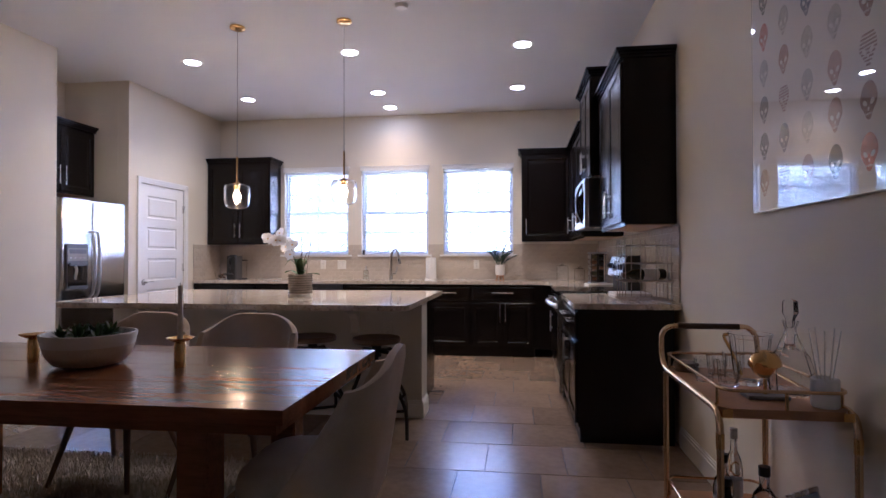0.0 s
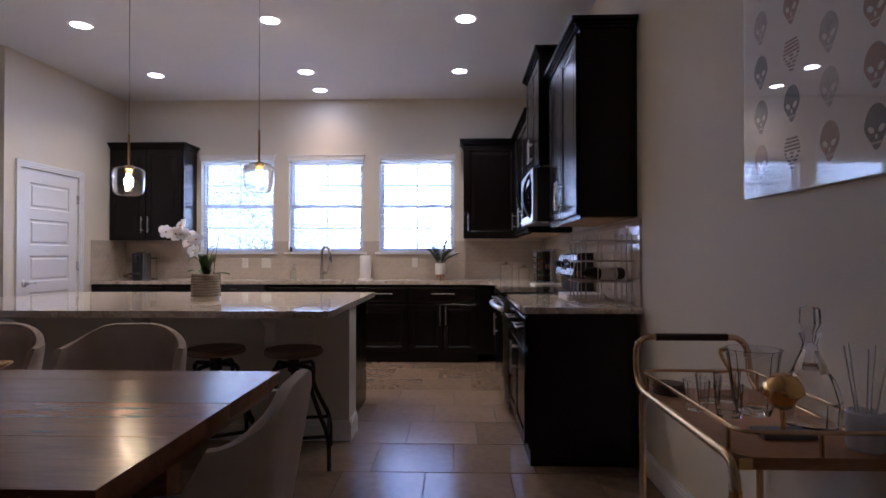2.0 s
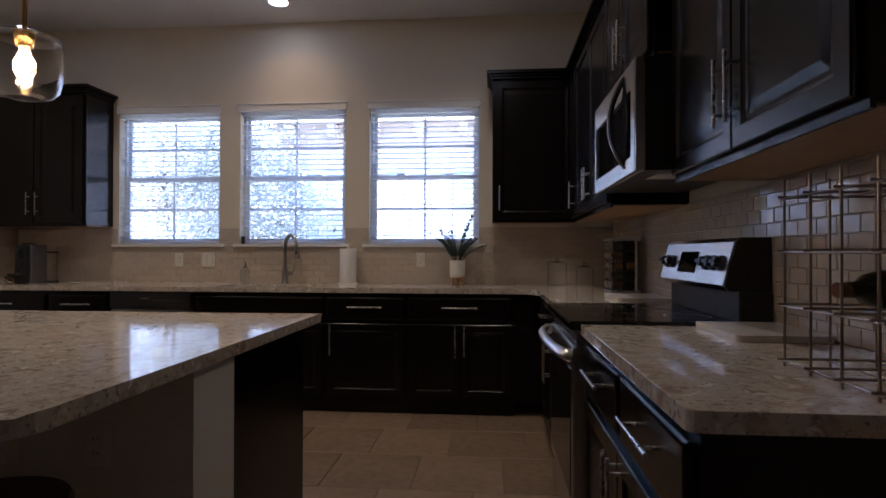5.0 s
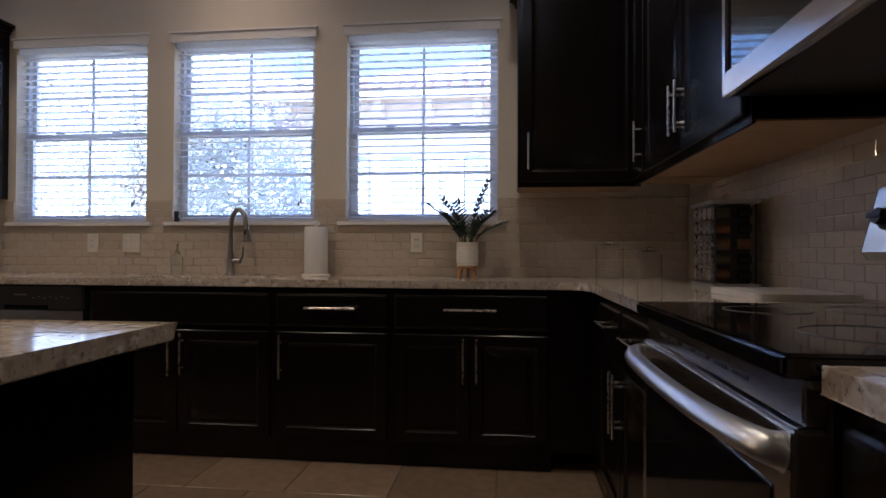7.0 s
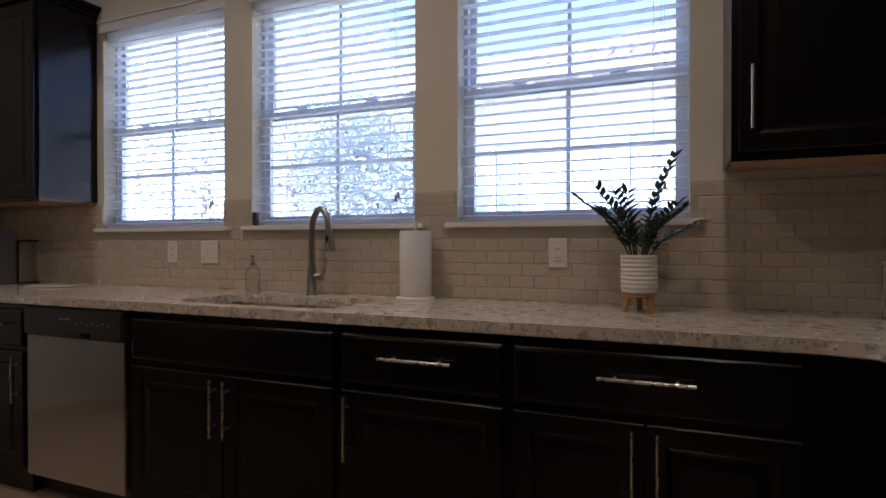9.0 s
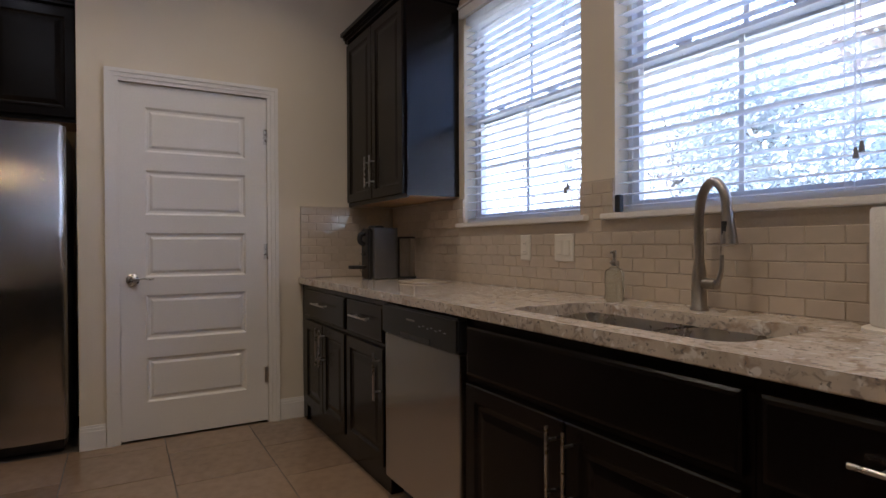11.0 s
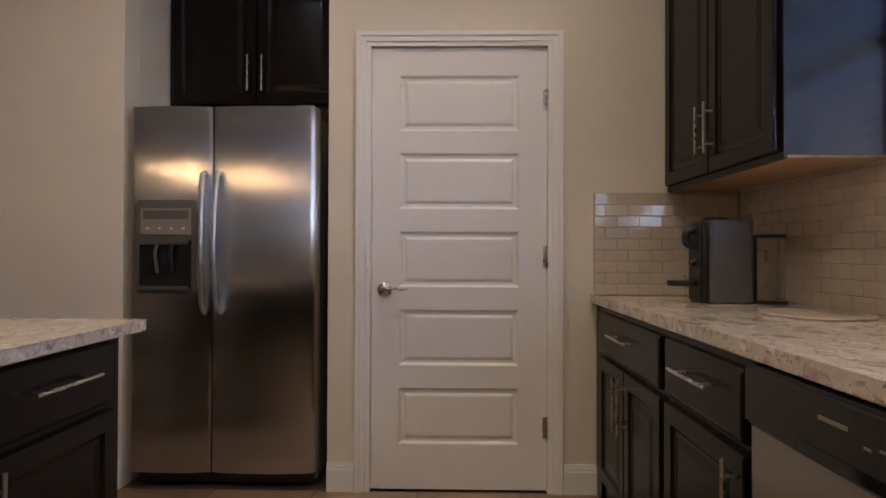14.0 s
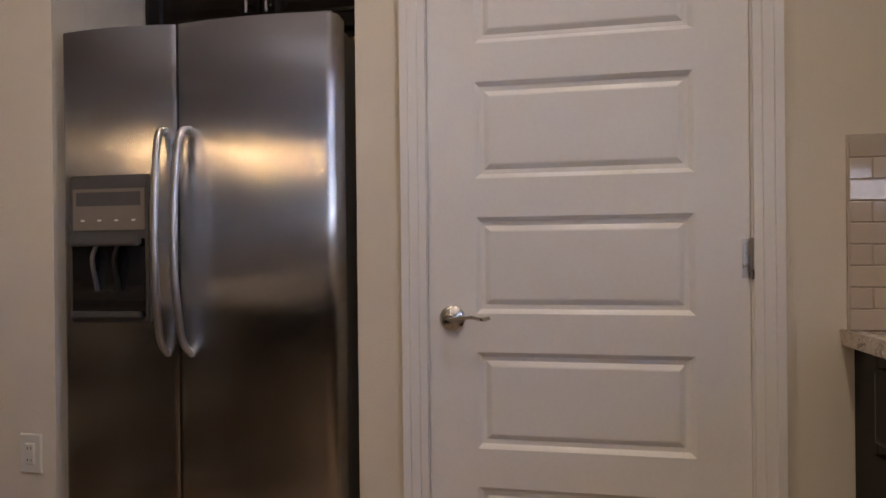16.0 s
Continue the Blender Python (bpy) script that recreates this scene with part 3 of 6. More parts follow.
# ---- worktops ----
def slab(name, outline, label, z0=CTR - 0.035, z1=CTR, hole=None):
    """A stone slab over an outline (counter-clockwise), with an optional rounded hole."""
    t = thing(name, (sum(p[0] for p in outline) / len(outline), sum(p[1] for p in outline) / len(outline), z0), label, "worktop")
    bm = bmesh.new()
    def loop(z, pts):
        return [bm.verts.new((x, y, z)) for x, y in pts]
    def edges(vs):
        return [bm.edges.new((vs[i], vs[(i + 1) % len(vs)])) for i in range(len(vs))]
    for z in (z0, z1):
        es = edges(loop(z, outline))
        if hole:
            es += edges(loop(z, hole))
        bmesh.ops.triangle_fill(bm, edges=es, use_beauty=True)
    for pts in ([outline] if not hole else [outline, hole]):
        a, b = loop(z0, pts), loop(z1, pts)
        for i in range(len(pts)):
            j = (i + 1) % len(pts)
            bm.faces.new((a[i], a[j], b[j], b[i]))
    bmesh.ops.remove_doubles(bm, verts=bm.verts, dist=0.0002)
    part("slab", bm, GRANITE, t, bevel=0.0035)
    return t


def rounded(x0, x1, y0, y1, r, n=5, corners="abcd"):
    out = []
    for c, (cx, cy, a0) in zip("abcd", ((x0 + r, y0 + r, 180), (x1 - r, y0 + r, 270), (x1 - r, y1 - r, 0), (x0 + r, y1 - r, 90))):
        if c in corners:
            out += [(cx + r * math.cos(radians(a0 + 90 * k / n)), cy + r * math.sin(radians(a0 + 90 * k / n))) for k in range(n + 1)]
        else:
            out.append({"a": (x0, y0), "b": (x1, y0), "c": (x1, y1), "d": (x0, y1)}[c])
    return out


SX0, SX1, SY0, SY1 = -1.62, -0.84, 5.98, 6.37
EDGE_B, EDGE_R = 5.872, 0.79
slab("worktop", [(XL + 0.001, EDGE_B), (EDGE_R - 0.13, EDGE_B), (EDGE_R - 0.04, EDGE_B - 0.03), (EDGE_R, EDGE_B - 0.11), (EDGE_R, 4.70), (XR - 0.001, 4.70), (XR - 0.001, YB - 0.012), (XL + 0.001, YB - 0.012)],
     "polished speckled beige granite worktop along the window wall", hole=rounded(SX0, SX1, SY0, SY1, 0.07))
slab("worktop", rounded(EDGE_R, XR - 0.001, 2.83, 3.922, 0.025, corners="a"), "polished speckled granite worktop beside the range")
ISX0, ISX1, ISY0, ISY1 = -2.88, -0.275, 2.70, 4.31
ITOP = 0.888
slab("island_worktop", rounded(ISX0, ISX1, ISY0, ISY1, 0.10, corners="ab"), "polished speckled white granite island worktop", z0=ITOP - 0.035, z1=ITOP)


# ---- island ----
def island():
    kn0, kn1, back = 3.27, 3.495, 4.275
    t = thing("island", (-1.45, 3.8, 0), "kitchen island with cream front wall and dark cabinets", "island")
    zt = ITOP - 0.036
    part("front_wall", box(ISX0 + 0.06, ISX1 - 0.007, kn0, kn1, 0, zt), KNEE, t, "cream painted front wall")
    bm = bmesh.new()
    for h0, h1, d in ((0, 0.105, 0.015), (0.105, 0.122, 0.011), (0.122, 0.134, 0.006)):
        box(ISX0 + 0.06 - d, ISX1 - 0.007 + d, kn0 - d, kn1, h0, h1, bm)
    part("baseboard", bm, TRIM, t, "white moulded baseboard")
    ex = -0.342
    part("end_panel", box(ex - 0.02, ex, kn1 + 0.001, back, 0.0, zt), ESPRESSO, t, "dark espresso end panel")
    part("end_panel", box(ISX0 + 0.085, ISX0 + 0.105, kn1 + 0.001, back, 0.0, zt), ESPRESSO, t)
    part("plinth", box(ISX0 + 0.106, ex - 0.021, kn1 + 0.001, back - 0.07, 0, 0.1), ESPRESSO, t)
    for x in (-2.45, -1.62, -0.79):
        bm = bmesh.new()
        prof = [(0, zt), (-0.20, zt), (-0.20, zt - 0.03), (-0.16, zt - 0.05), (-0.10, zt - 0.07), (-0.055, zt - 0.11), (-0.035, zt - 0.17), (-0.05, zt - 0.21), (-0.03, zt - 0.24), (0, zt - 0.25)]
        a = [bm.verts.new((x - 0.03, kn0 + p, z)) for p, z in prof]
        b = [bm.verts.new((x + 0.03, kn0 + p, z)) for p, z in prof]
        bm.faces.new(a)
        bm.faces.new(b[::-1])
        for i in range(len(prof)):
            j = (i + 1) % len(prof)
            bm.faces.new((a[i], a[j], b[j], b[i]))
        part("corbel", bm, TRIM, t, "white scrolled corbel", bevel=0.003)
    x = ISX0 + 0.106
    run = (ex - 0.021) - x
    w = [0.50, 0.66, 0.66, run - 1.82]
    for i, ww in enumerate(w):
        x += ww
        base_unit("N", x, back, ww, (1, 1, "left" if i % 2 == 0 else "right"), "dark espresso island cabinet, drawer above a single door", depth=back - kn1 - 0.002, group="island cabinets", tall=zt)


island()


# ---- appliances ----
PANELG = material("warm_grey_plastic", (0.22, 0.19, 0.155), 0.35, vary=0.05, bump=0.0)
DISPG = material("dark_grey_plastic", (0.085, 0.083, 0.08), 0.4, vary=0.1, bump=0.01)


def fridge():
    y0, y1, xf, top = 3.75, 4.618, -3.74, 1.765
    t = thing("refrigerator", (-4.1, 4.18, 0), "side-by-side stainless steel fridge with dispenser, standing in the niche", "refrigerator")
    part("body", box(-4.45, xf - 0.075, y0 + 0.012, y1 - 0.008, 0.03, top - 0.015), GREYPL, t, "dark grey fridge case", bevel=0.006)
    for y, z in ((y1 - 0.06, 0), (y0 + 0.06, 0)):
        part("foot", rod((xf - 0.12, y, 0), (xf - 0.12, y, 0.03), 0.02), BLACKPL, t)
    part("grille", box(xf - 0.09, xf - 0.055, y0 + 0.02, y1 - 0.02, 0.02, 0.075), BLACKPL, t)
    ys = y0 + 0.388
    def leaf(a, b, za, zb, inner):
        bm = bmesh.new()
        n = 48
        rows = []
        for k in range(n + 1):
            u = k / n
            y = a + (b - a) * u
            gap, rim = (1 - u, u) if inner else (u, 1 - u)
            bow = 0.016 * math.sin(math.pi * u) - 0.02 * max(0.0, 1 - rim / 0.06) ** 2 - 0.003 * max(0.0, 1 - gap / 0.02)
            rows.append((xf + bow, y))
        outline = [(xf - 0.07, a), *rows, (xf - 0.07, b)]
        lo = [bm.verts.new((x, y, za)) for x, y in outline]
        hi = [bm.verts.new((x, y, zb)) for x, y in outline]
        bm.faces.new(lo)
        bm.faces.new(hi[::-1])
        for i in range(len(outline)):
            j = (i + 1) % len(outline)
            bm.faces.new((lo[i], lo[j], hi[j], hi[i]))
        return bm
    d1 = part("door", leaf(y0, ys - 0.004, 0.085, top, True), STEEL, t, smooth=True)
    d2 = part("door", leaf(ys + 0.004, y1, 0.085, top, False), STEEL, t, smooth=True)
    for d, y, s in ((d1, ys - 0.038, -1), (d2, ys + 0.038, 1)):
        pts = arc([(xf + 0.0, y, 1.46), (xf + 0.04, y - s * 0.004, 1.43), (xf + 0.062, y - s * 0.008, 1.25), (xf + 0.064, y - s * 0.008, 1.05), (xf + 0.04, y - s * 0.004, 0.87), (xf + 0.0, y, 0.815)])
        part("handle", tube(pts, 0.0135, seg=12, flat=0.75), SATIN, d, "curved satin steel handle", smooth=True)
    a, b = y0 + 0.048, ys - 0.075
    f = xf + 0.0155
    part("dispenser", box(xf - 0.01, f + 0.008, a, b, 0.905, 1.335), DISPG, d1, "grey water and ice dispenser", bevel=0.006)
    part("dispenser_panel", box(f + 0.0085, f + 0.0105, a + 0.018, b - 0.014, 1.175, 1.295), PANELG, d1)
    # flat black sheet paints in the dark of the recess, which has no depth
    bay = part("dispenser_bay", box(f + 0.0082, f + 0.0098, a + 0.014, b - 0.014, 0.925, 1.150), BLACKGLASS, d1, "flat glossy black sheet for the shaded dispenser recess")
    part("display", box(f + 0.0106, f + 0.0112, a + 0.03, b - 0.026, 1.245, 1.285), DISPG, d1)
    for k in range(4):
        y = a + 0.045 + k * (b - a - 0.1) / 3
        part("button", box(f + 0.0106, f + 0.0114, y, y + 0.012, 1.2, 1.206), CERAM, d1)
    part("chute", box(f + 0.010, f + 0.034, a + 0.02, b - 0.02, 1.128, 1.160), DISPG, d1, bevel=0.006)
    for y, mat in (((a + b) / 2 - 0.035, SATIN), ((a + b) / 2 + 0.035, BLACKPL)):
        part("paddle", tube(arc([(f + 0.014, y, 1.13), (f + 0.03, y, 1.09), (f + 0.018, y, 1.03), (f + 0.012, y, 1.0)]), 0.013, seg=10, flat=0.5), mat, bay, smooth=True)
    part("drip_tray", box(f + 0.010, f + 0.026, a + 0.02, b - 0.02, 0.922, 0.94), DISPG, d1, bevel=0.003)
    part("hinge_cover", box(xf - 0.12, xf - 0.02, y1 - 0.1, y1 - 0.02, top, top + 0.012), GREYPL, t)


fridge()


def dishwasher():
    x0, x1 = -2.395, -1.745
    t = thing("dishwasher", (-2.07, 6.2, 0), "stainless dishwasher with black control strip, closed", "dishwasher")
    part("body", box(x0, x1, FACE_B + 0.03, 6.5, 0.1, CTR - 0.037), BLACKPL, t)
    part("plinth", box(x0, x1, FACE_B + 0.07, FACE_B + 0.09, 0, 0.1), BLACKPL, t)
    part("door", box(x0 + 0.012, x1 - 0.012, FACE_B - 0.022, FACE_B + 0.0295, 0.105, 0.735), STEEL, t, bevel=0.004)
    cp = part("control_panel", box(x0 + 0.008, x1 - 0.008, FACE_B - 0.036, FACE_B + 0.0295, 0.738, 0.862), BLACKPL, t, "black control strip", bevel=0.008)
    part("handle_recess", box(x0 + 0.2, x1 - 0.2, FACE_B - 0.0385, FACE_B - 0.0365, 0.745, 0.765), BLACKGLASS, cp)
    part("name_bar", box(x0 + 0.255, x0 + 0.325, FACE_B - 0.038, FACE_B - 0.0362, 0.815, 0.822), PANELG, cp, "small pale printed bar")
    for i in range(7):
        x = x0 + 0.36 + i * 0.032
        part("button", box(x, x + 0.014, FACE_B - 0.038, FACE_B - 0.0362, 0.80 + 0.006 * (i % 2), 0.804 + 0.006 * (i % 2)), GREYPL, cp)


dishwasher()


def cooker():
    y0, y1, xf = 3.93, 4.69, 0.748
    t = thing("range", (1.1, 4.31, 0), "stainless electric range with black glass cooktop", "range")
    part("body", box(xf + 0.06, 1.44, y0, y1, 0.03, 0.885), BLACKPL, t)
    part("drawer", box(xf + 0.025, xf + 0.0595, y0 + 0.004, y1 - 0.004, 0.06, 0.215), STEEL, t, bevel=0.004)
    d = part("oven_door", box(xf + 0.015, xf + 0.0595, y0 + 0.004, y1 - 0.004, 0.222, 0.822), STEEL, t, bevel=0.005)
    part("oven_window", box(xf + 0.0115, xf + 0.0148, y0 + 0.055, y1 - 0.055, 0.27, 0.735), BLACKGLASS, d, "black oven glass")
    yc, zh = (y0 + y1) / 2, 0.80
    pts = arc([(xf + 0.016, y0 + 0.025, zh - 0.012), (xf - 0.012, y0 + 0.035, zh - 0.004), (xf - 0.034, y0 + 0.11, zh), (xf - 0.046, yc - 0.17, zh + 0.002), (xf - 0.05, yc, zh + 0.002),
               (xf - 0.046, yc + 0.17, zh + 0.002), (xf - 0.034, y1 - 0.11, zh), (xf - 0.012, y1 - 0.035, zh - 0.004), (xf + 0.016, y1 - 0.025, zh - 0.012)])
    n = len(pts) - 1
    wide = [0.019 + 0.009 * abs(2 * k / n - 1) ** 3 for k in range(n + 1)]
    part("handle", tube(pts, wide, seg=14, flat=0.62), SATIN, d, "bowed satin steel handle", smooth=True)
    part("vent_strip", box(xf + 0.028, xf + 0.0595, y0 + 0.004, y1 - 0.004, 0.826, 0.882), STEEL, t, bevel=0.004)
    for i in range(6):
        y = y0 + 0.16 + i * 0.085
        part("vent_slot", box(xf + 0.0265, xf + 0.0282, y, y + 0.055, 0.848, 0.856), BLACKPL, t)
    part("cooktop", box(xf + 0.0, 1.36, y0 - 0.004, y1 + 0.004, 0.8855, 0.917), BLACKGLASS, t, "glossy black glass cooktop", bevel=0.006)
    for cx, cy, r in ((0.98, 4.12, 0.11), (0.98, 4.50, 0.085), (1.22, 4.12, 0.085), (1.22, 4.50, 0.11)):
        tube([(cx + r * math.cos(a * math.tau / 40), cy + r * math.sin(a * math.tau / 40), 0.9172) for a in range(40)], 0.0012, rim := bmesh.new(), seg=4, closed=True)
        part("burner_ring", rim, GREYPL, t)
    # backguard: black skirt below, sloped steel console above
    part("skirt", box(1.335, 1.44, y0 + 0.004, y1 - 0.004, 0.9175, 1.025), BLACKPL, t, bevel=0.004)
    bm = bmesh.new()
    prof = [(1.445, 1.0255), (1.30, 1.0255), (1.285, 1.045), (1.325, 1.20), (1.345, 1.215), (1.445, 1.215)]
    a = [bm.verts.new((x, y0 + 0.025, z)) for x, z in prof]
    b = [bm.verts.new((x, y1, z)) for x, z in prof]
    bm.faces.new(a)
    bm.faces.new(b[::-1])
    for i in range(len(prof)):
        j = (i + 1) % len(prof)
        bm.faces.new((a[i], a[j], b[j], b[i]))
    con = part("console", bm, STEEL, t, bevel=0.004)
    for yy, s in ((y0 + 0.025, -1), (y1, 1)):
        bm = bmesh.new()
        pr = [(x + (0.004 if x < 1.44 else 0), z) for x, z in prof]
        a = [bm.verts.new((x, yy + s * 0.0005, z)) for x, z in pr]
        b = [bm.verts.new((x, yy + s * 0.010, z)) for x, z in pr]
        bm.faces.new(a)
        bm.faces.new(b[::-1])
        for i in range(len(pr)):
            j = (i + 1) % len(pr)
            bm.faces.new((a[i], a[j], b[j], b[i]))
        part("console_cap", bm, BLACKPL, t)
    out = Vector((-0.155, 0, 0.04)).normalized()
    m = Matrix.Translation((1.305, 0, 1.1225)) @ out.to_track_quat("Z", "Y").to_matrix().to_4x4()
    for y in (y1 - 0.075, y1 - 0.145, y0 + 0.075, y0 + 0.145, y0 + 0.215):
        mm = Matrix.Translation((0, y, 0)) @ m
        bm = lathe([(0, -0.002), (0.03, -0.002), (0.028, 0.012), (0.021, 0.016), (0.019, 0.034), (0.0, 0.036)], (0, 0, 0), seg=20, axis=mm)
        bm2 = bmesh.new()
        bmesh.ops.create_cube(bm2, size=1, matrix=mm @ Matrix.Translation((0, 0, 0.03)) @ Matrix.Diagonal((0.05, 0.012, 0.022, 1)))
        k = part("knob", bm, BLACKPL, t, "black control knob", smooth=True)
        part("grip", bm2, BLACKPL, k)
    mm = Matrix.Translation((0, 4.36, 0)) @ m
    bm = bmesh.new()
    bmesh.ops.create_cube(bm, size=1, matrix=mm @ Matrix.Translation((0, 0, 0.001)) @ Matrix.Diagonal((0.20, 0.09, 0.006, 1)))
    part("display", bm, BLACKGLASS, con, "dark glass clock panel")


cooker()


def microwave():
    y0, y1, xf, z0, z1 = 3.985, 4.79, 0.995, 1.462, 1.875
    t = thing("microwave", (1.2, 4.385, z0), "stainless over-range microwave with dark window", "microwave")
    part("body", box(xf + 0.035, XR - 0.005, y0 + 0.003, y1 - 0.003, z0 + 0.01, z1), BLACKPL, t)
    part("underside", box(xf + 0.02, XR - 0.04, y0 + 0.01, y1 - 0.01, z0, z0 + 0.0098), BLACKPL, t)
    part("light_cover", box(xf + 0.1, xf + 0.22, y0 + 0.08, y0 + 0.24, z0 - 0.004, z0 - 0.0002), CERAM, t)
    fr = bmesh.new()
    wy0, wy1, wz0, wz1 = y0 + 0.075, y1 - 0.02, z0 + 0.06, z1 - 0.10
    for a in ((y0, wy0, z0, z1), (wy1, y1, z0, z1), (wy0, wy1, z0, wz0), (wy0, wy1, wz1, z1)):
        box(xf, xf + 0.034, *a, fr)
    bmesh.ops.remove_doubles(fr, verts=fr.verts, dist=0.0003)
    d = part("door", fr, STEEL, t)
    part("window", box(xf + 0.008, xf + 0.03, wy0, wy1, wz0, wz1), BLACKGLASS, d, "black glass oven window")
    yc, zc, hh = y0 + 0.17, (z0 + z1) / 2 + 0.005, 0.165
    bm = bmesh.new()
    rim = [(yc + sgn * 0.062 * math.cos(math.pi / 2 * v) , zc + hh * v) for sgn, vs in ((1, [-1 + k / 6 for k in range(13)]), (-1, [1 - k / 6 for k in range(1, 12)])) for v in vs]
    lo = [bm.verts.new((xf - 0.0005, y, z)) for y, z in rim]
    hi = [bm.verts.new((xf - 0.004, y, z)) for y, z in rim]
    bm.faces.new(hi)
    bm.faces.new(lo)
    for k in range(len(rim)):
        q = (k + 1) % len(rim)
        bm.faces.new((lo[k], lo[q], hi[q], hi[k]))
    part("handle_plate", bm, BLACKGLASS, d, "black lens-shaped plate behind the handle")
    pts = arc([(xf + 0.002, yc + 0.005, zc - hh - 0.012), (xf - 0.02, yc + 0.02, zc - hh + 0.03), (xf - 0.042, yc + 0.04, zc - 0.07), (xf - 0.048, yc + 0.045, zc), (xf - 0.042, yc + 0.04, zc + 0.07), (xf - 0.02, yc + 0.02, zc + hh - 0.03), (xf + 0.002, yc + 0.005, zc + hh + 0.012)])
    part("handle", tube(pts, 0.014, seg=12, flat=0.7), DARKCHROME, d, "curved dark chrome handle", smooth=True)
    part("door_seam", box(xf - 0.0008, xf + 0.001, y0 + 0.012, y0 + 0.015, z0, z1), BLACKPL, d)
    part("vent", box(xf + 0.002, xf + 0.03, y0 + 0.01, y1 - 0.01, z1 + 0.001, z1 + 0.004), BLACKPL, t)


microwave()


# ---- ceiling lamps ----
def downlight(x, y, watts, color):
    t = thing("recessed_light", (x, y, CEIL), "round white recessed ceiling light, switched on", "ceiling light", "recessed ceiling lights")
    bm = lathe([(0.073, -0.003), (0.095, -0.003), (0.097, 0.0), (0.073, -0.0005), (0.073, -0.003)], (x, y, CEIL))
    part("trim_ring", bm, TRIM, t, smooth=True)
    part("lens", lathe([(0, -0.001), (0.0728, -0.0012)], (x, y, CEIL)), LENS, t, "glowing lens")
    la = bpy.data.lights.new("lamp", "AREA")
    la.shape, la.size, la.energy, la.color, la.spread = "DISK", 0.14, watts, color, radians(125)
    lo = new("lamp", la)
    lo.parent = t
    lo.location = (0, 0, -0.006)


LENS = glow("lamp_lens", (1.0, 0.90, 0.78), 5.0)
for x, y in ((-2.75, 4.25), (-1.13, 4.2), (0.48, 4.22), (-2.83, 5.56), (-1.19, 5.5), (0.43, 5.52)):
    downlight(x, y, LAMP_WATTS, LAMP_COLOR)
downlight(-1.2, 6.15, WASH_WATTS, WASH_COLOR)


def pendant(x, y, zc):
    t = thing("pendant_lamp", (x, y, CEIL), "brass pendant with clear glass shade, bulb lit", "pendant lamp", "island pendants")
    part("canopy", lathe([(0, 0), (0.062, 0), (0.062, -0.016), (0.05, -0.024), (0.0, -0.025)], (x, y, CEIL)), BRASS, t, smooth=True)
    part("cord", rod((x, y, zc + 0.32), (x, y, CEIL - 0.02), 0.0028, seg=8), GREYPL, t)
    part("stem", rod((x, y, zc + 0.10), (x, y, zc + 0.32), 0.0075), BRASS, t, smooth=True)
    part("socket", lathe([(0, 0.105), (0.028, 0.10), (0.03, 0.085), (0.024, 0.05), (0.02, 0.045), (0, 0.045)], (x, y, zc)), BRASS, t, smooth=True)
    prof = [(0.03, 0.088), (0.07, 0.086), (0.094, 0.075), (0.102, 0.055), (0.102, -0.04), (0.092, -0.085), (0.07, -0.108), (0.045, -0.113)]
    inner = [(r - 0.0028, z - (0.0025 if i < 3 else 0)) for i, (r, z) in enumerate(prof)]
    sh = part("shade", lathe(prof + inner[::-1] + [prof[0]], (x, y, zc), seg=40), CLEAR, t, "clear glass drum shade", smooth=True)
    sh.visible_shadow = False
    b = part("bulb", lathe([(0.012, 0.045), (0.016, 0.03), (0.03, -0.005), (0.03, -0.025), (0.02, -0.045), (0, -0.052)], (x, y, zc)), CLEAR, t, "clear filament bulb", smooth=True)
    b.visible_shadow = False
    fil = bmesh.new()
    for k in range(4):
        a = k * math.tau / 4
        tube(arc([(x + 0.006 * math.cos(a), y + 0.006 * math.sin(a), zc + 0.025), (x + 0.014 * math.cos(a), y + 0.014 * math.sin(a), zc - 0.005), (x + 0.008 * math.cos(a), y + 0.008 * math.sin(a), zc - 0.032)], 3), 0.0015, fil, seg=5)
    part("filament", fil, FILAMENT, b, "glowing filament")
    la = bpy.data.lights.new("lamp", "POINT")
    la.energy, la.color, la.shadow_soft_size = PENDANT_WATTS, (1.0, 0.60, 0.21), 0.026
    lo = new("lamp", la)
    lo.parent = t
    lo.location = (0, 0, zc - 0.002 - CEIL)


FILAMENT = glow("filament", (1.0, 0.52, 0.14), 1.2)
pendant(-1.88, 3.5, 1.725)
pendant(-0.96, 3.5, 1.745)


# ---- dining corner ----
TX0, TX1, TY0, TY1, TZ = -2.55, -0.24, 0.68, 1.74, 0.765


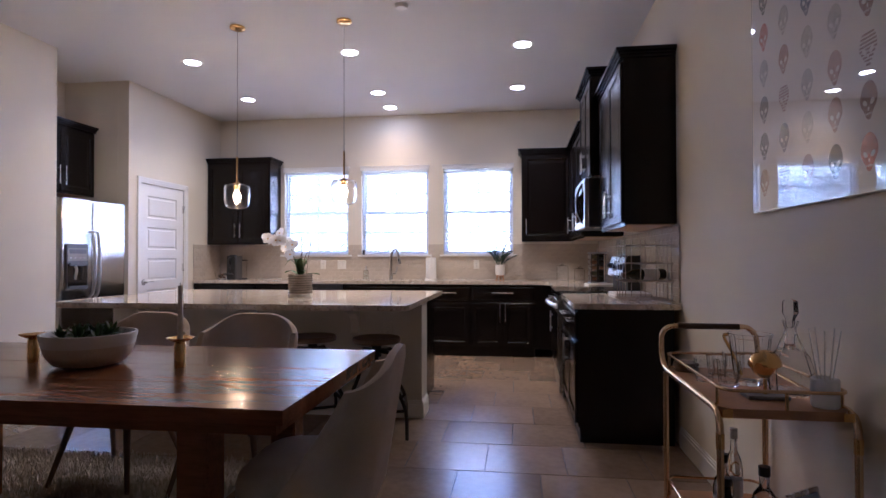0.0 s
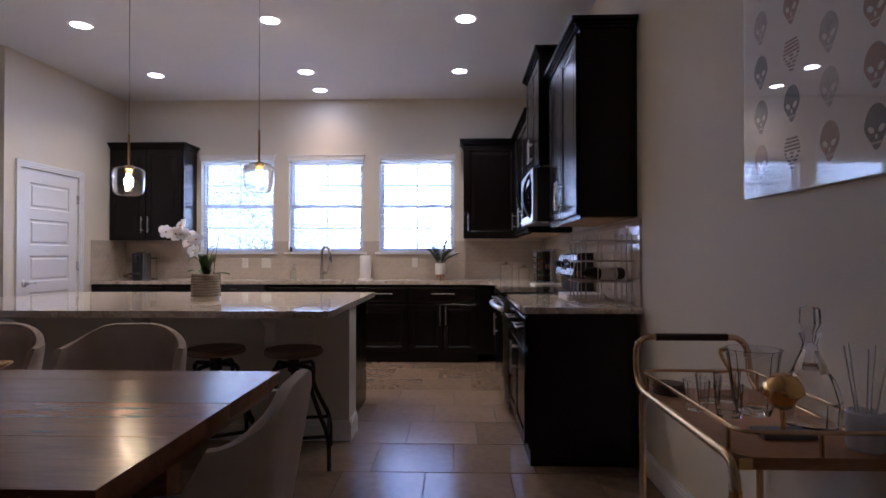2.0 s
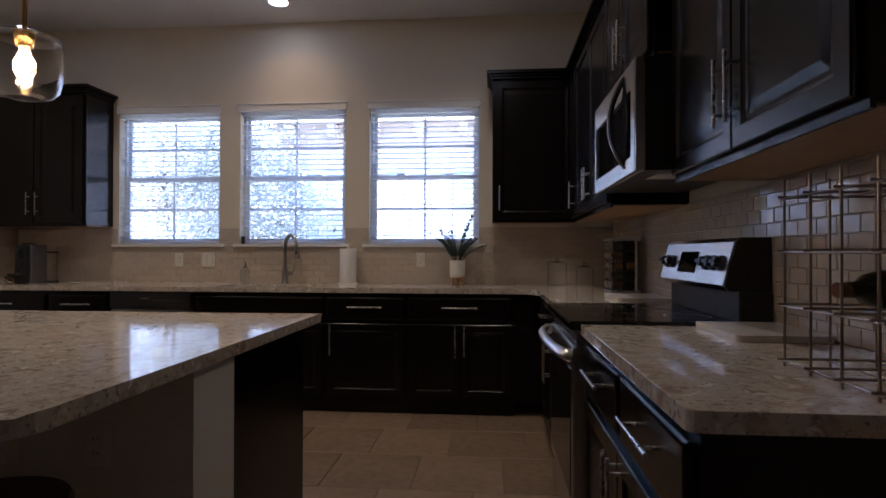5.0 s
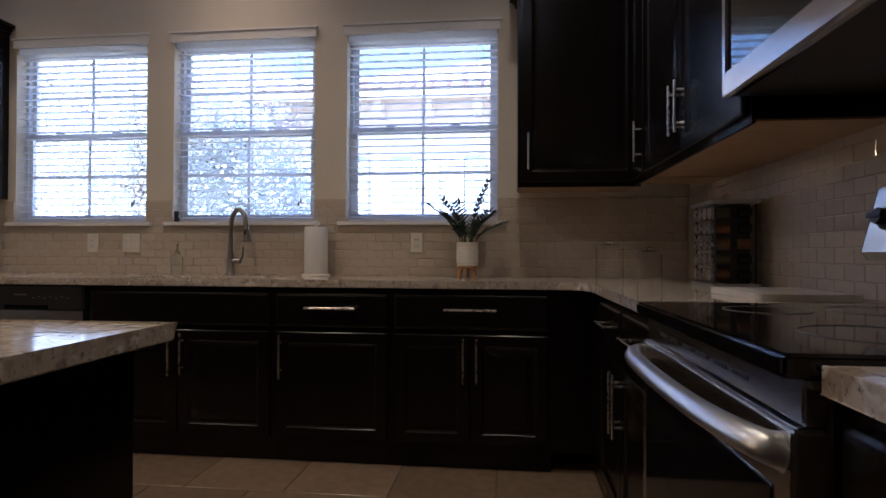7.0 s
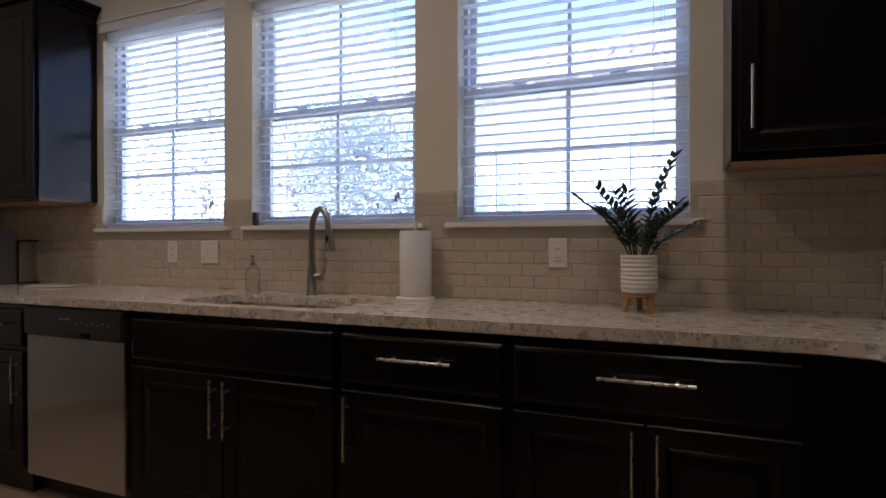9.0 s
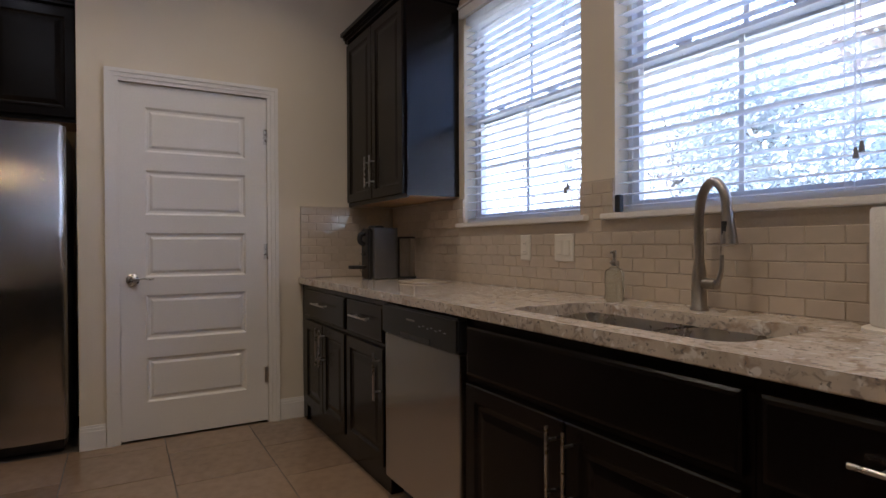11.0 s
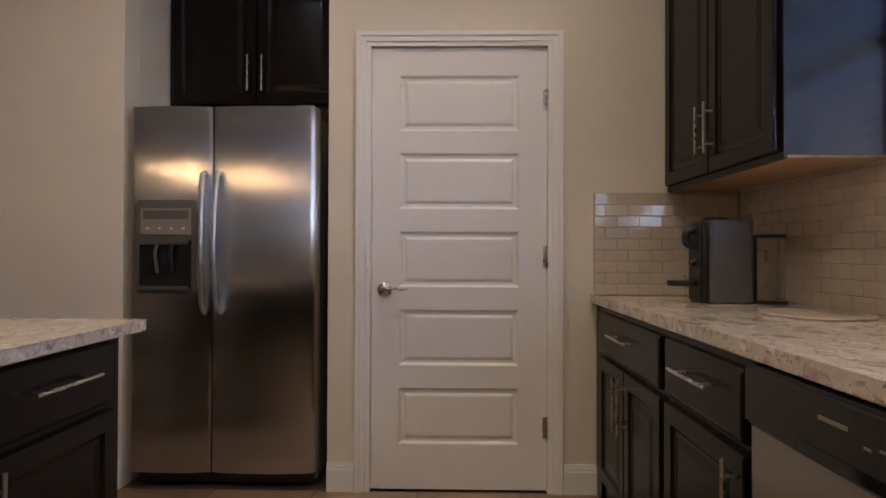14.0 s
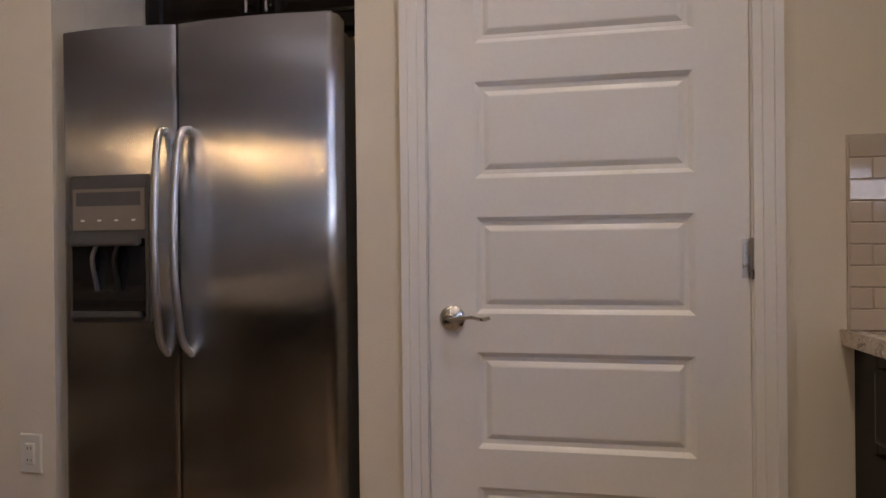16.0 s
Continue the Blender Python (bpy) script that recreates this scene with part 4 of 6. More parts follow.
def dining_table():
    t = thing("dining_table", ((TX0 + TX1) / 2, (TY0 + TY1) / 2, 0), "long chestnut plank dining table with thick legs", "dining table")
    n = 7
    for i in range(n):
        a, b = TY0 + (TY1 - TY0) * i / n, TY0 + (TY1 - TY0) * (i + 1) / n
        part("plank", box(TX0, TX1, a + 0.0001, b - 0.0001, TZ - 0.045, TZ - 0.0004 * (i % 2)), TABLEW, t, bevel=0.0007)
    bm = box(TX0 + 0.02, TX1 - 0.02, TY0 + 0.003, TY0 + 0.04, TZ - 0.075, TZ - 0.0455)
    box(TX0 + 0.02, TX1 - 0.02, TY1 - 0.04, TY1 - 0.003, TZ - 0.075, TZ - 0.0455, bm)
    part("apron", bm, TABLEW, t)
    part("apron", box(TX1 - 0.06, TX1 - 0.021, TY0 + 0.041, TY1 - 0.041, TZ - 0.075, TZ - 0.0455), TABLEW, t)
    part("apron", box(TX0 + 0.021, TX0 + 0.06, TY0 + 0.041, TY1 - 0.041, TZ - 0.075, TZ - 0.0455), TABLEW, t)
    for x in (TX0 + 0.32, TX1 - 0.42):
        for y in (TY0 + 0.13, TY1 - 0.23):
            part("leg", box(x, x + 0.11, y, y + 0.11, 0.026, TZ - 0.0455), TABLEW, t, bevel=0.006)
        part("stretcher", box(x + 0.02, x + 0.09, TY0 + 0.2405, TY1 - 0.2305, 0.10, 0.18), TABLEW, t)


dining_table()


def tub_chair():
    """An upholstered shell chair facing +y: flat-topped leaning back, wings that fall to the seat, tapered legs."""
    t = thing("dining_chair", (0, 0, 0), "greige upholstered shell dining chair with dark wooden legs", "dining chair", "chairs round the table")
    bm = bmesh.new()
    n = 36
    out = [(0.25 * math.copysign(abs(math.cos(a)) ** 0.5, math.cos(a)), 0.035 + 0.235 * math.copysign(abs(math.sin(a)) ** 0.5, math.sin(a))) for a in [k * math.tau / n for k in range(n)]]
    rings = []
    for s, z in ((0.88, 0.375), (0.97, 0.385), (1.0, 0.41), (1.0, 0.455), (0.97, 0.478), (0.90, 0.490), (0.6, 0.497), (0.2, 0.499)):
        rings.append([bm.verts.new((x * s, 0.035 + (y - 0.035) * s, z)) for x, y in out])
    for u, v in zip(rings, rings[1:]):
        for k in range(n):
            bm.faces.new((u[k], u[(k + 1) % n], v[(k + 1) % n], v[k]))
    bm.faces.new(rings[0][::-1])
    bm.faces.new(rings[-1])
    part("seat", bm, FABRIC, t, smooth=True)
    # plan line of the shell: side, corner, back, corner, side
    hw, r, fwd = 0.262, 0.11, 0.17
    plan = [(-hw, -0.18 + r + fwd * (1 - k / 6), 1 - k / 6) for k in range(6)]
    plan += [(-hw + r - r * math.cos(a), -0.18 + r - r * math.sin(a), 0.0) for a in [k * math.pi / 16 for k in range(8)]]
    plan += [(-(hw - r) * (1 - k / 8), -0.18, 0.0) for k in range(9)]
    plan += [(-x, y, w) for x, y, w in plan[-2::-1]]
    bm = bmesh.new()
    cols = []
    for i, (x, y, w) in enumerate(plan):
        px, py, _ = plan[max(i - 1, 0)]
        qx, qy, _ = plan[min(i + 1, len(plan) - 1)]
        nrm = Vector((qy - py, px - qx, 0)).normalized() * -1
        top = 0.885 - 0.36 * w ** 0.8 - 2.6 * max(0.0, abs(x) - 0.07) ** 2
        hs = [0.37 + (top - 0.37) * q for q in (0, 0.25, 0.5, 0.75, 0.93)]
        half = 0.021
        def at(h, off):
            lean = 0.085 * max(0.0, (h - 0.37) / 0.51) * (1 - 0.6 * w)
            return bm.verts.new((x * (1 + 0.02 * (h - 0.37)) + nrm.x * off, y - lean + nrm.y * off, h))
        line = [at(h, half) for h in hs] + [at(top - 0.004, half * 0.7), at(top, 0.0), at(top - 0.004, -half * 0.7)] + [at(h, -half) for h in hs[::-1]]
        cols.append(line)
    m = len(cols[0])
    for u, v in zip(cols, cols[1:]):
        for k in range(m):
            bm.faces.new((u[k], u[(k + 1) % m], v[(k + 1) % m], v[k]))
    bm.faces.new(cols[0])
    bm.faces.new(cols[-1][::-1])
    part("backrest", bm, FABRIC, t, smooth=True)
    for sx in (-1, 1):
        for sy in (-1, 1):
            part("leg", rod((sx * 0.235, 0.02 + sy * 0.225, 0.026), (sx * 0.16, 0.03 + sy * 0.13, 0.36), 0.011, r1=0.019), SEATW, t, "dark wooden tapered leg", smooth=True)
    part("frame", box(-0.18, 0.18, -0.14, 0.20, 0.352, 0.3748), IRON, t)
    return t


chair = tub_chair()
chair.matrix_basis = pose(-1.06, 1.95, 0, 0, 0, 180 + 3)
copy_thing(chair, pose(-1.72, 1.95, 0, 0, 0, 180 - 3))
copy_thing(chair, pose(-0.26, 1.09, 0, 0, 0, 94))


def stool():
    t = thing("bar_stool", (0, 0, 0), "swivel bar stool with round wood seat, black iron legs", "bar stool", "stools at the island")
    part("seat", lathe([(0, 0.615), (0.15, 0.615), (0.165, 0.622), (0.168, 0.64), (0.16, 0.654), (0.12, 0.652), (0, 0.648)], (0, 0, 0), seg=36), SEATW, t, smooth=True)
    part("screw", rod((0, 0, 0.37), (0, 0, 0.6145), 0.016), IRON, t, smooth=True)
    part("hub", rod((0, 0, 0.52), (0, 0, 0.595), 0.034), IRON, t, smooth=True)
    for k in range(4):
        a = radians(45 + 90 * k)
        c, s = math.cos(a), math.sin(a)
        pts = [(0.03 * c, 0.03 * s, 0.56), (0.135 * c, 0.135 * s, 0.557), (0.15 * c, 0.15 * s, 0.541)] + arc([(0.152 * c, 0.152 * s, 0.49), (0.155 * c, 0.155 * s, 0.42), (0.22 * c, 0.22 * s, 0.30), (0.285 * c, 0.285 * s, 0.18), (0.295 * c, 0.295 * s, 0.0)], 4)
        part("leg", tube(pts, 0.0125, seg=8), IRON, t, smooth=True)
    for k in range(4):
        a, b = radians(45 + 90 * k), radians(135 + 90 * k)
        part("footrest", rod((0.283 * math.cos(a), 0.283 * math.sin(a), 0.19), (0.283 * math.cos(b), 0.283 * math.sin(b), 0.19), 0.010), IRON, t, smooth=True)
    return t


st = stool()
st.matrix_basis = pose(-0.54, 2.92, -0.0, 0, 0, 12)
for x, y, a in ((-1.01, 2.94, 30), (-1.53, 2.93, -8)):
    copy_thing(st, pose(x, y, 0, 0, 0, a))


def bar_cart():
    X0, X1, Y0, Y1, zt = 1.05, 1.438, 0.94, 1.63, 0.745
    t = thing("bar_cart", (1.24, 1.29, 0), "champagne gold bar cart with wooden trays against the wall", "bar cart")
    r = 0.011
    def tray(nm, z, thick):
        bm = bmesh.new()
        o = rounded(X0 + 0.008, X1 - 0.008, Y0 + 0.004, Y1 - 0.004, 0.045)
        a = [bm.verts.new((x, y, z - thick)) for x, y in o]
        b = [bm.verts.new((x, y, z)) for x, y in o]
        bm.faces.new(a[::-1])
        bm.faces.new(b)
        for i in range(len(o)):
            j = (i + 1) % len(o)
            bm.faces.new((a[i], a[j], b[j], b[i]))
        return part(nm, bm, BEECH, t, "warm wood tray", bevel=0.002)
    top = tray("top_tray", zt, 0.028)
    low = tray("lower_tray", 0.22, 0.02)
    for x in (X0, X1):
        s = 1 if x == X0 else -1
        # one bent tube: near leg, side rail, then up to the push handle
        pts = [(x, Y0, 0.0), (x, Y0, 0.35), (x, Y0, zt - 0.075)] + arc([(x, Y0 + 0.002, zt - 0.05), (x, Y0 + 0.018, zt - 0.018), (x, Y0 + 0.055, zt - 0.006)], 4)
        pts += [(x, Y1 - 0.07, zt - 0.006)] + arc([(x, Y1 - 0.03, zt + 0.002), (x, Y1 + 0.008, zt + 0.035), (x, Y1 + 0.022, zt + 0.09), (x + s * 0.006, Y1 + 0.026, zt + 0.135), (x + s * 0.035, Y1 + 0.028, zt + 0.162), (x + s * 0.075, Y1 + 0.028, zt + 0.166)], 5)
        part("side_tube", tube(pts, r), GOLD, t, "bent gold tube", smooth=True)
        part("leg", rod((x, Y1 - 0.05, 0.0), (x, Y1 - 0.05, zt - 0.016), r), GOLD, t, smooth=True)
        part("ferrule", rod((x, Y0, zt - 0.12), (x, Y0, zt - 0.075), r + 0.002), BRASS, t, smooth=True)
    part("push_handle", rod((X0 + 0.07, Y1 + 0.028, zt + 0.166), (X1 - 0.07, Y1 + 0.028, zt + 0.166), r + 0.002), LEATHER, t, "dark leather-wrapped grip", smooth=True)
    for z in (zt, 0.22):
        loop = [(x, y, z + 0.055) for x, y in rounded(X0 + 0.012, X1 - 0.012, Y0 + 0.008, Y1 - 0.004, 0.045)]
        part("gallery_rail", tube(loop, 0.0055, seg=8, closed=True), GOLD, t, smooth=True)
        for x in (X0 + 0.012, X1 - 0.012):
            for y in (Y0 + 0.06, Y1 - 0.06):
                part("rail_post", rod((x, y, z), (x, y, z + 0.052), 0.005, seg=8), GOLD, t, smooth=True)
        part("rail_post", rod(((X0 + X1) / 2, Y0 + 0.008, z), ((X0 + X1) / 2, Y0 + 0.008, z + 0.052), 0.005, seg=8), GOLD, t, smooth=True)
    for x in (X0 + 0.008, X1 - 0.038):
        part("corner_bracket", box(x, x + 0.03, Y0 + 0.0015, Y0 + 0.0038, zt - 0.028, zt - 0.002), BRASS, top)
    return zt


LEATHER = material("dark_leather", (0.045, 0.022, 0.014), 0.55, vary=0.2, fine=120, bump=0.15)
CART = bar_cart()


# ---- wall picture ----
def picture():
    x, y0, y1, z0, z1 = XR - 0.002, 0.51, 1.652, 1.393, 2.84
    t = thing("wall_picture", (x, (y0 + y1) / 2, z0), "large glazed print with rows of coloured skull shapes", "picture")
    part("backing", box(x - 0.022, x, y0, y1, z0, z1), TRIM, t)
    part("print", box(x - 0.0245, x - 0.0225, y0 + 0.004, y1 - 0.004, z0 + 0.004, z1 - 0.004), PRINT, t, "white paper print")
    cols = [(0.13, 0.022, 0.018), (0.018, 0.03, 0.085), (0.035, 0.03, 0.033), (0.36, 0.06, 0.025), (0.13, 0.045, 0.042), (0.03, 0.032, 0.05), (0.36, 0.33, 0.32), (0.28, 0.26, 0.28), (0.24, 0.12, 0.085)]
    inks = [material("print_ink", c, 0.6, vary=0.55, fine=150, scale=45, bump=0) for c in cols]
    rnd = random.Random(12)
    for i in range(6):
        for j in range(9):
            cy, cz = 1.546 - 0.171 * i, 1.508 + 0.148 * j
            if cz > z1 - 0.09:
                continue
            w, h = 0.041, 0.056
            def egg(u, grow=1.0):
                sy, sz = math.cos(u), math.sin(u)
                jaw = 1.0 if sz > -0.1 else 1.0 - 0.42 * min(1.0, (-0.1 - sz) / 0.55)
                return cy + w * sy * jaw * grow, cz + h * sz * grow
            bm = bmesh.new()
            rim = [egg(k * math.tau / 28) for k in range(28)]
            style = rnd.random()
            if style < 0.16:
                # drawn in stripes
                for b in range(9):
                    za = cz - h + 0.006 + b * (2 * h - 0.012) / 9
                    ua = math.asin(max(-1, min(1, (za - cz) / h)))
                    ha = abs(egg(ua)[0] - cy)
                    bm.faces.new([bm.verts.new((x - 0.0249, p, q)) for p, q in ((cy - ha, za), (cy + ha, za + 0.002), (cy + ha, za + 0.0085), (cy - ha, za + 0.0065))])
            else:
                bm.faces.new([bm.verts.new((x - 0.0249, p, q)) for p, q in rim])
            sk = part("skull_shape", bm, inks[rnd.randrange(len(inks))], t)
            bm = bmesh.new()
            for e, wz, r1, r2, lean in ((-0.017, -0.006, 0.0105, 0.0085, 0.35), (0.017, -0.006, 0.0105, 0.0085, -0.35), (0, -0.024, 0.004, 0.007, 0)):
                ring = []
                for k in range(10):
                    u, v = r1 * math.cos(k * math.tau / 10), r2 * math.sin(k * math.tau / 10)
                    ring.append(bm.verts.new((x - 0.0253, cy + e + u, cz + wz + v - lean * u)))
                bm.faces.new(ring)
            for k in range(4):
                box(x - 0.0255, x - 0.0252, cy - 0.014 + k * 0.008, cy - 0.010 + k * 0.008, cz - 0.042, cz - 0.036, bm)
            part("socket_shape", bm, PRINT, sk)
    g = part("glazing", box(x - 0.031, x - 0.028, y0, y1, z0, z1), PICGLASS, t, "clear picture glass")
    g.visible_shadow = False


PRINT = material("print_paper", (0.60, 0.565, 0.55), 0.7, vary=0.03, bump=0.02)
PICGLASS = glass("picture_glass", (1, 1, 1), 0.0, 1.5)
picture()


# ---- floor and wall tiles ----
def tile_mesh(w, h, d, mat, bevel):
    bm = bmesh.new()
    nested(bm, Matrix.Identity(4), w, h, [(0, 0), (0, d - bevel), (bevel, d)])
    me = bpy.data.meshes.new("tile")
    bm.to_mesh(me)
    bm.free()
    me.materials.append(mat)
    return me


MESHES = {}


def lay(parent, m, u, v, w, h, d, mat, bevel, name="tile", tilt=0.0):
    key = (round(w, 3), round(h, 3), mat.name)
    if key not in MESHES:
        MESHES[key] = tile_mesh(w, h, d, mat, bevel)
    ob = new(name, MESHES[key])
    ob.parent = parent
    ob.matrix_basis = m @ Matrix.Translation((u, v, 0)) @ pose(w / 2, h / 2, 0, random.uniform(-tilt, tilt), random.uniform(-tilt, tilt)) @ Matrix.Translation((-w / 2, -h / 2, 0))


def lay_joined(bm, m, u, v, w, h, d, bevel):
    nested(bm, m @ Matrix.Translation((u, v, 0)), w, h, [(0, 0), (0, d - bevel), (bevel, d)])


floor = structure("floor", box(XL, XR, YF, YB, -0.0039, -0.0005), FLOORG, "beige porcelain floor tiles in a stepped bond", "floor")
PX, PY = 0.46, 0.466
mfl = Matrix.Identity(4)
rest = bmesh.new()
k = math.floor((YF - 2.755) / PY)
while 2.755 + k * PY < YB - 0.02:
    y = 2.755 + k * PY
    x = 0.395 + 0.15 * k
    x -= PX * math.ceil((x - XL) / PX)
    while x < XR:
        a, b, c, d = max(x, XL), min(x + PX, XR), max(y, YF), min(y + PY, YB)
        if b - a > 0.02 and d - c > 0.02:
            w, h = b - a - 0.005, d - c - 0.005
            mm = Matrix.Translation((0, 0, -0.0004))
            if c > 0.3:
                lay(floor, mm, a + 0.0025, c + 0.0025, w, h, 0.004, FLOORT, 0.0012, "floor_tile", 0.08)
            else:
                lay_joined(rest, mm, a + 0.0025, c + 0.0025, w, h, 0.004, 0.0012)
        x += PX
    k += 1
tagged(part("floor_tiles", rest, FLOORT, floor), kind="stuff")

TW, TH = 0.102, 0.0512


def splash(parent, m, u0, u1, v0, v1, cut=(), limit=300, pick=lambda u, v: 0):
    """Rows of glazed tile from u0 to u1 and v0 to v1 on plane m, leaving out the cut rectangles."""
    todo = []
    j = 0
    while v0 + j * TH < v1 - 0.008:
        va, vb = v0 + j * TH, min(v0 + (j + 1) * TH, v1)
        spans = [(u0, u1)]
        for ca, cb, cv0, cv1 in cut:
            if vb > cv0 + 0.004 and va < cv1 - 0.004:
                spans = [s for a, b in spans for s in ((a, min(b, ca)), (max(a, cb), b)) if s[1] - s[0] > 0.012]
        for a, b in spans:
            x = u0 - (TW / 2 if j % 2 else 0)
            while x < b:
                p, q = max(x, a), min(x + TW, b)
                if q - p > 0.012:
                    todo.append((p + 0.001, va + 0.001, q - p - 0.002, vb - va - 0.002))
                x += TW
        j += 1
    todo.sort(key=lambda r: pick(r[0], r[1]))
    for r in todo[:limit]:
        lay(parent, m, *r, 0.0065, SPLASH, 0.002, "splash_tile", 0.9)
    if todo[limit:]:
        bm = bmesh.new()
        for r in todo[limit:]:
            lay_joined(bm, m, *r, 0.0065, 0.002)
        tagged(part("splash_tiles", bm, SPLASH, parent), kind="stuff")


SP_T = 1.372
bm = box(XL + 0.009, XR - 0.003, YB - 0.0075, YB - 0.0005, CTR + 0.001, WZ0 - 0.0245)
xs = [XL + 0.009] + [x for w in WIN for x in (w[0] - 0.002, w[1] + 0.002)] + [XR - 0.003]
for i in range(0, len(xs), 2):
    box(xs[i], xs[i + 1], YB - 0.0075, YB - 0.0005, WZ0 - 0.024, SP_T, bm)
sb = structure("backsplash_north", bm, GROUT, "glossy cream glazed tile backsplash under the windows", "backsplash")
cuts = [(a - 0.052, b + 0.052, WZ0 - 0.026, WZ0 + 0.002) for a, b in WIN] + [(a - 0.001, b + 0.001, WZ0 - 0.001, 3) for a, b in WIN]
cuts = [(a - XL, b - XL, c, d) for a, b, c, d in cuts]
splash(sb, facing("S", XL, YB - 0.004, 0), 0.012, XR - XL - 0.012, CTR + 0.002, SP_T, cuts, pick=lambda u, v: abs(u - 3.6))
bm = box(XR - 0.0075, XR - 0.0005, 2.86, YB - 0.005, CTR + 0.001, 1.41)
sb = structure("backsplash_east", bm, GROUT, "glossy cream glazed tile backsplash behind the range", "backsplash")
splash(sb, facing("W", YB - 0.014, XR - 0.004, 0), 0.0, YB - 0.014 - 2.862, CTR + 0.002, 1.405, pick=lambda u, v: -u)
bm = box(XL + 0.0005, XL + 0.0075, 5.885, YB - 0.005, CTR + 0.001, SP_T)
sb = structure("backsplash_west", bm, GROUT, "glossy cream glazed tile side splash", "backsplash")
splash(sb, facing("E", 5.886, XL + 0.004, 0), 0.0, YB - 0.014 - 5.886, CTR + 0.002, SP_T)


# ---- sink, tap and what stands on the worktops ----
def sink():
    t = thing("sink", ((SX0 + SX1) / 2, (SY0 + SY1) / 2, CTR - 0.24), "undermount double-bowl stainless steel sink", "sink")
    xm = SX0 + 0.42
    for a, b in ((SX0 - 0.004, xm - 0.012), (xm + 0.012, SX1 + 0.004)):
        bm = bmesh.new()
        o = rounded(a, b, SY0 - 0.004, SY1 + 0.004, 0.06)
        rings = []
        for s, z in ((0.0, CTR - 0.0365), (0.003, CTR - 0.06), (0.012, CTR - 0.20), (0.035, CTR - 0.215)):
            cx, cy = (a + b) / 2, (SY0 + SY1) / 2
            rings.append([bm.verts.new((x + (s if x < cx else -s), y + (s if y < cy else -s), z)) for x, y in o])
        for u, v in zip(rings, rings[1:]):
            for k in range(len(o)):
                bm.faces.new((u[k], u[(k + 1) % len(o)], v[(k + 1) % len(o)], v[k]))
        bm.faces.new(rings[-1])
        bowl = part("bowl", bm, NICKEL, t, smooth=True)
        part("drain", lathe([(0, 0.002), (0.02, 0.002), (0.04, 0.004), (0.045, 0.0005)], ((a + b) / 2, (SY0 + SY1) / 2 + 0.05, CTR - 0.215)), CHROME, bowl, smooth=True)
    part("divider", box(xm - 0.0118, xm + 0.0118, SY0, SY1, CTR - 0.2, CTR - 0.055), STEEL, t, bevel=0.004)


sink()


TAPM = material("brushed_nickel", (0.40, 0.375, 0.345), 0.3, 1.0, vary=0.05, bump=0.0)


def tap():
    x, y = -1.255, 6.455
    t = thing("faucet", (x, y, CTR), "tall brushed nickel pull-down kitchen faucet behind the sink", "faucet")
    part("body", lathe([(0, 0), (0.028, 0), (0.028, 0.006), (0.023, 0.012), (0.022, 0.11), (0.018, 0.135), (0.0135, 0.16), (0, 0.16)], (x, y, CTR)), TAPM, t, smooth=True)
    pts = arc([(x, y, CTR + 0.15), (x, y, CTR + 0.29), (x + 0.014, y, CTR + 0.365), (x + 0.052, y - 0.004, CTR + 0.40), (x + 0.092, y - 0.012, CTR + 0.365), (x + 0.106, y - 0.018, CTR + 0.30)], 8)
    part("spout", tube(pts, 0.0145, seg=14), TAPM, t, smooth=True)
    part("spray_head", rod((x + 0.1055, y - 0.018, CTR + 0.305), (x + 0.117, y - 0.024, CTR + 0.205), 0.017, r1=0.024, seg=16), TAPM, t, smooth=True)
    part("spray_button", box(x + 0.104, x + 0.118, y - 0.0425, y - 0.036, CTR + 0.235, CTR + 0.275), BLACKPL, t)
    lv = rod((x + 0.018, y, CTR + 0.085), (x + 0.062, y - 0.004, CTR + 0.085), 0.017, seg=16)
    lever = part("lever_hub", lv, TAPM, t, smooth=True)
    part("lever", tube(arc([(x + 0.058, y - 0.004, CTR + 0.085), (x + 0.078, y - 0.006, CTR + 0.12), (x + 0.083, y - 0.008, CTR + 0.175)]), [0.008] * 6 + [0.0065] * 6 + [0.005]), TAPM, lever, smooth=True)


tap()


def soap():
    x, y = -1.60, 6.45
    t = thing("soap_dispenser", (x, y, CTR), "clear glass soap bottle with metal pump", "soap dispenser")
    b = part("bottle", lathe([(0, 0), (0.033, 0), (0.035, 0.006), (0.035, 0.10), (0.03, 0.115), (0.016, 0.122), (0.016, 0.13), (0, 0.13)], (x, y, CTR)), SOAPGL, t, smooth=True)
    bm = rod((x, y, CTR + 0.13), (x, y, CTR + 0.185), 0.007)
    rod((x, y, CTR + 0.13), (x, y, CTR + 0.148), 0.017, bm)
    rod((x, y, CTR + 0.183), (x + 0.02, y - 0.035, CTR + 0.18), 0.006, bm)
    part("pump", bm, NICKEL, t, smooth=True)


SOAPGL = glass("frosted_soap_glass", (0.85, 0.9, 0.88), 0.15)
soap()


def towel():
    x, y = -0.715, 6.45
    t = thing("paper_towel_holder", (x, y, CTR), "white paper towel roll on an upright holder", "paper towel")
    part("base", lathe([(0, 0), (0.085, 0), (0.085, 0.008), (0.075, 0.013), (0, 0.013)], (x, y, CTR)), CERAM, t, smooth=True)
    part("pole", rod((x, y, CTR + 0.01), (x, y, CTR + 0.335), 0.008), CERAM, t, smooth=True)
    part("roll", lathe([(0.02, 0.014), (0.066, 0.014), (0.069, 0.02), (0.069, 0.285), (0.066, 0.292), (0.02, 0.292), (0.02, 0.014)], (x, y, CTR), seg=40), PAPER, t, "white paper roll", smooth=True)


towel()


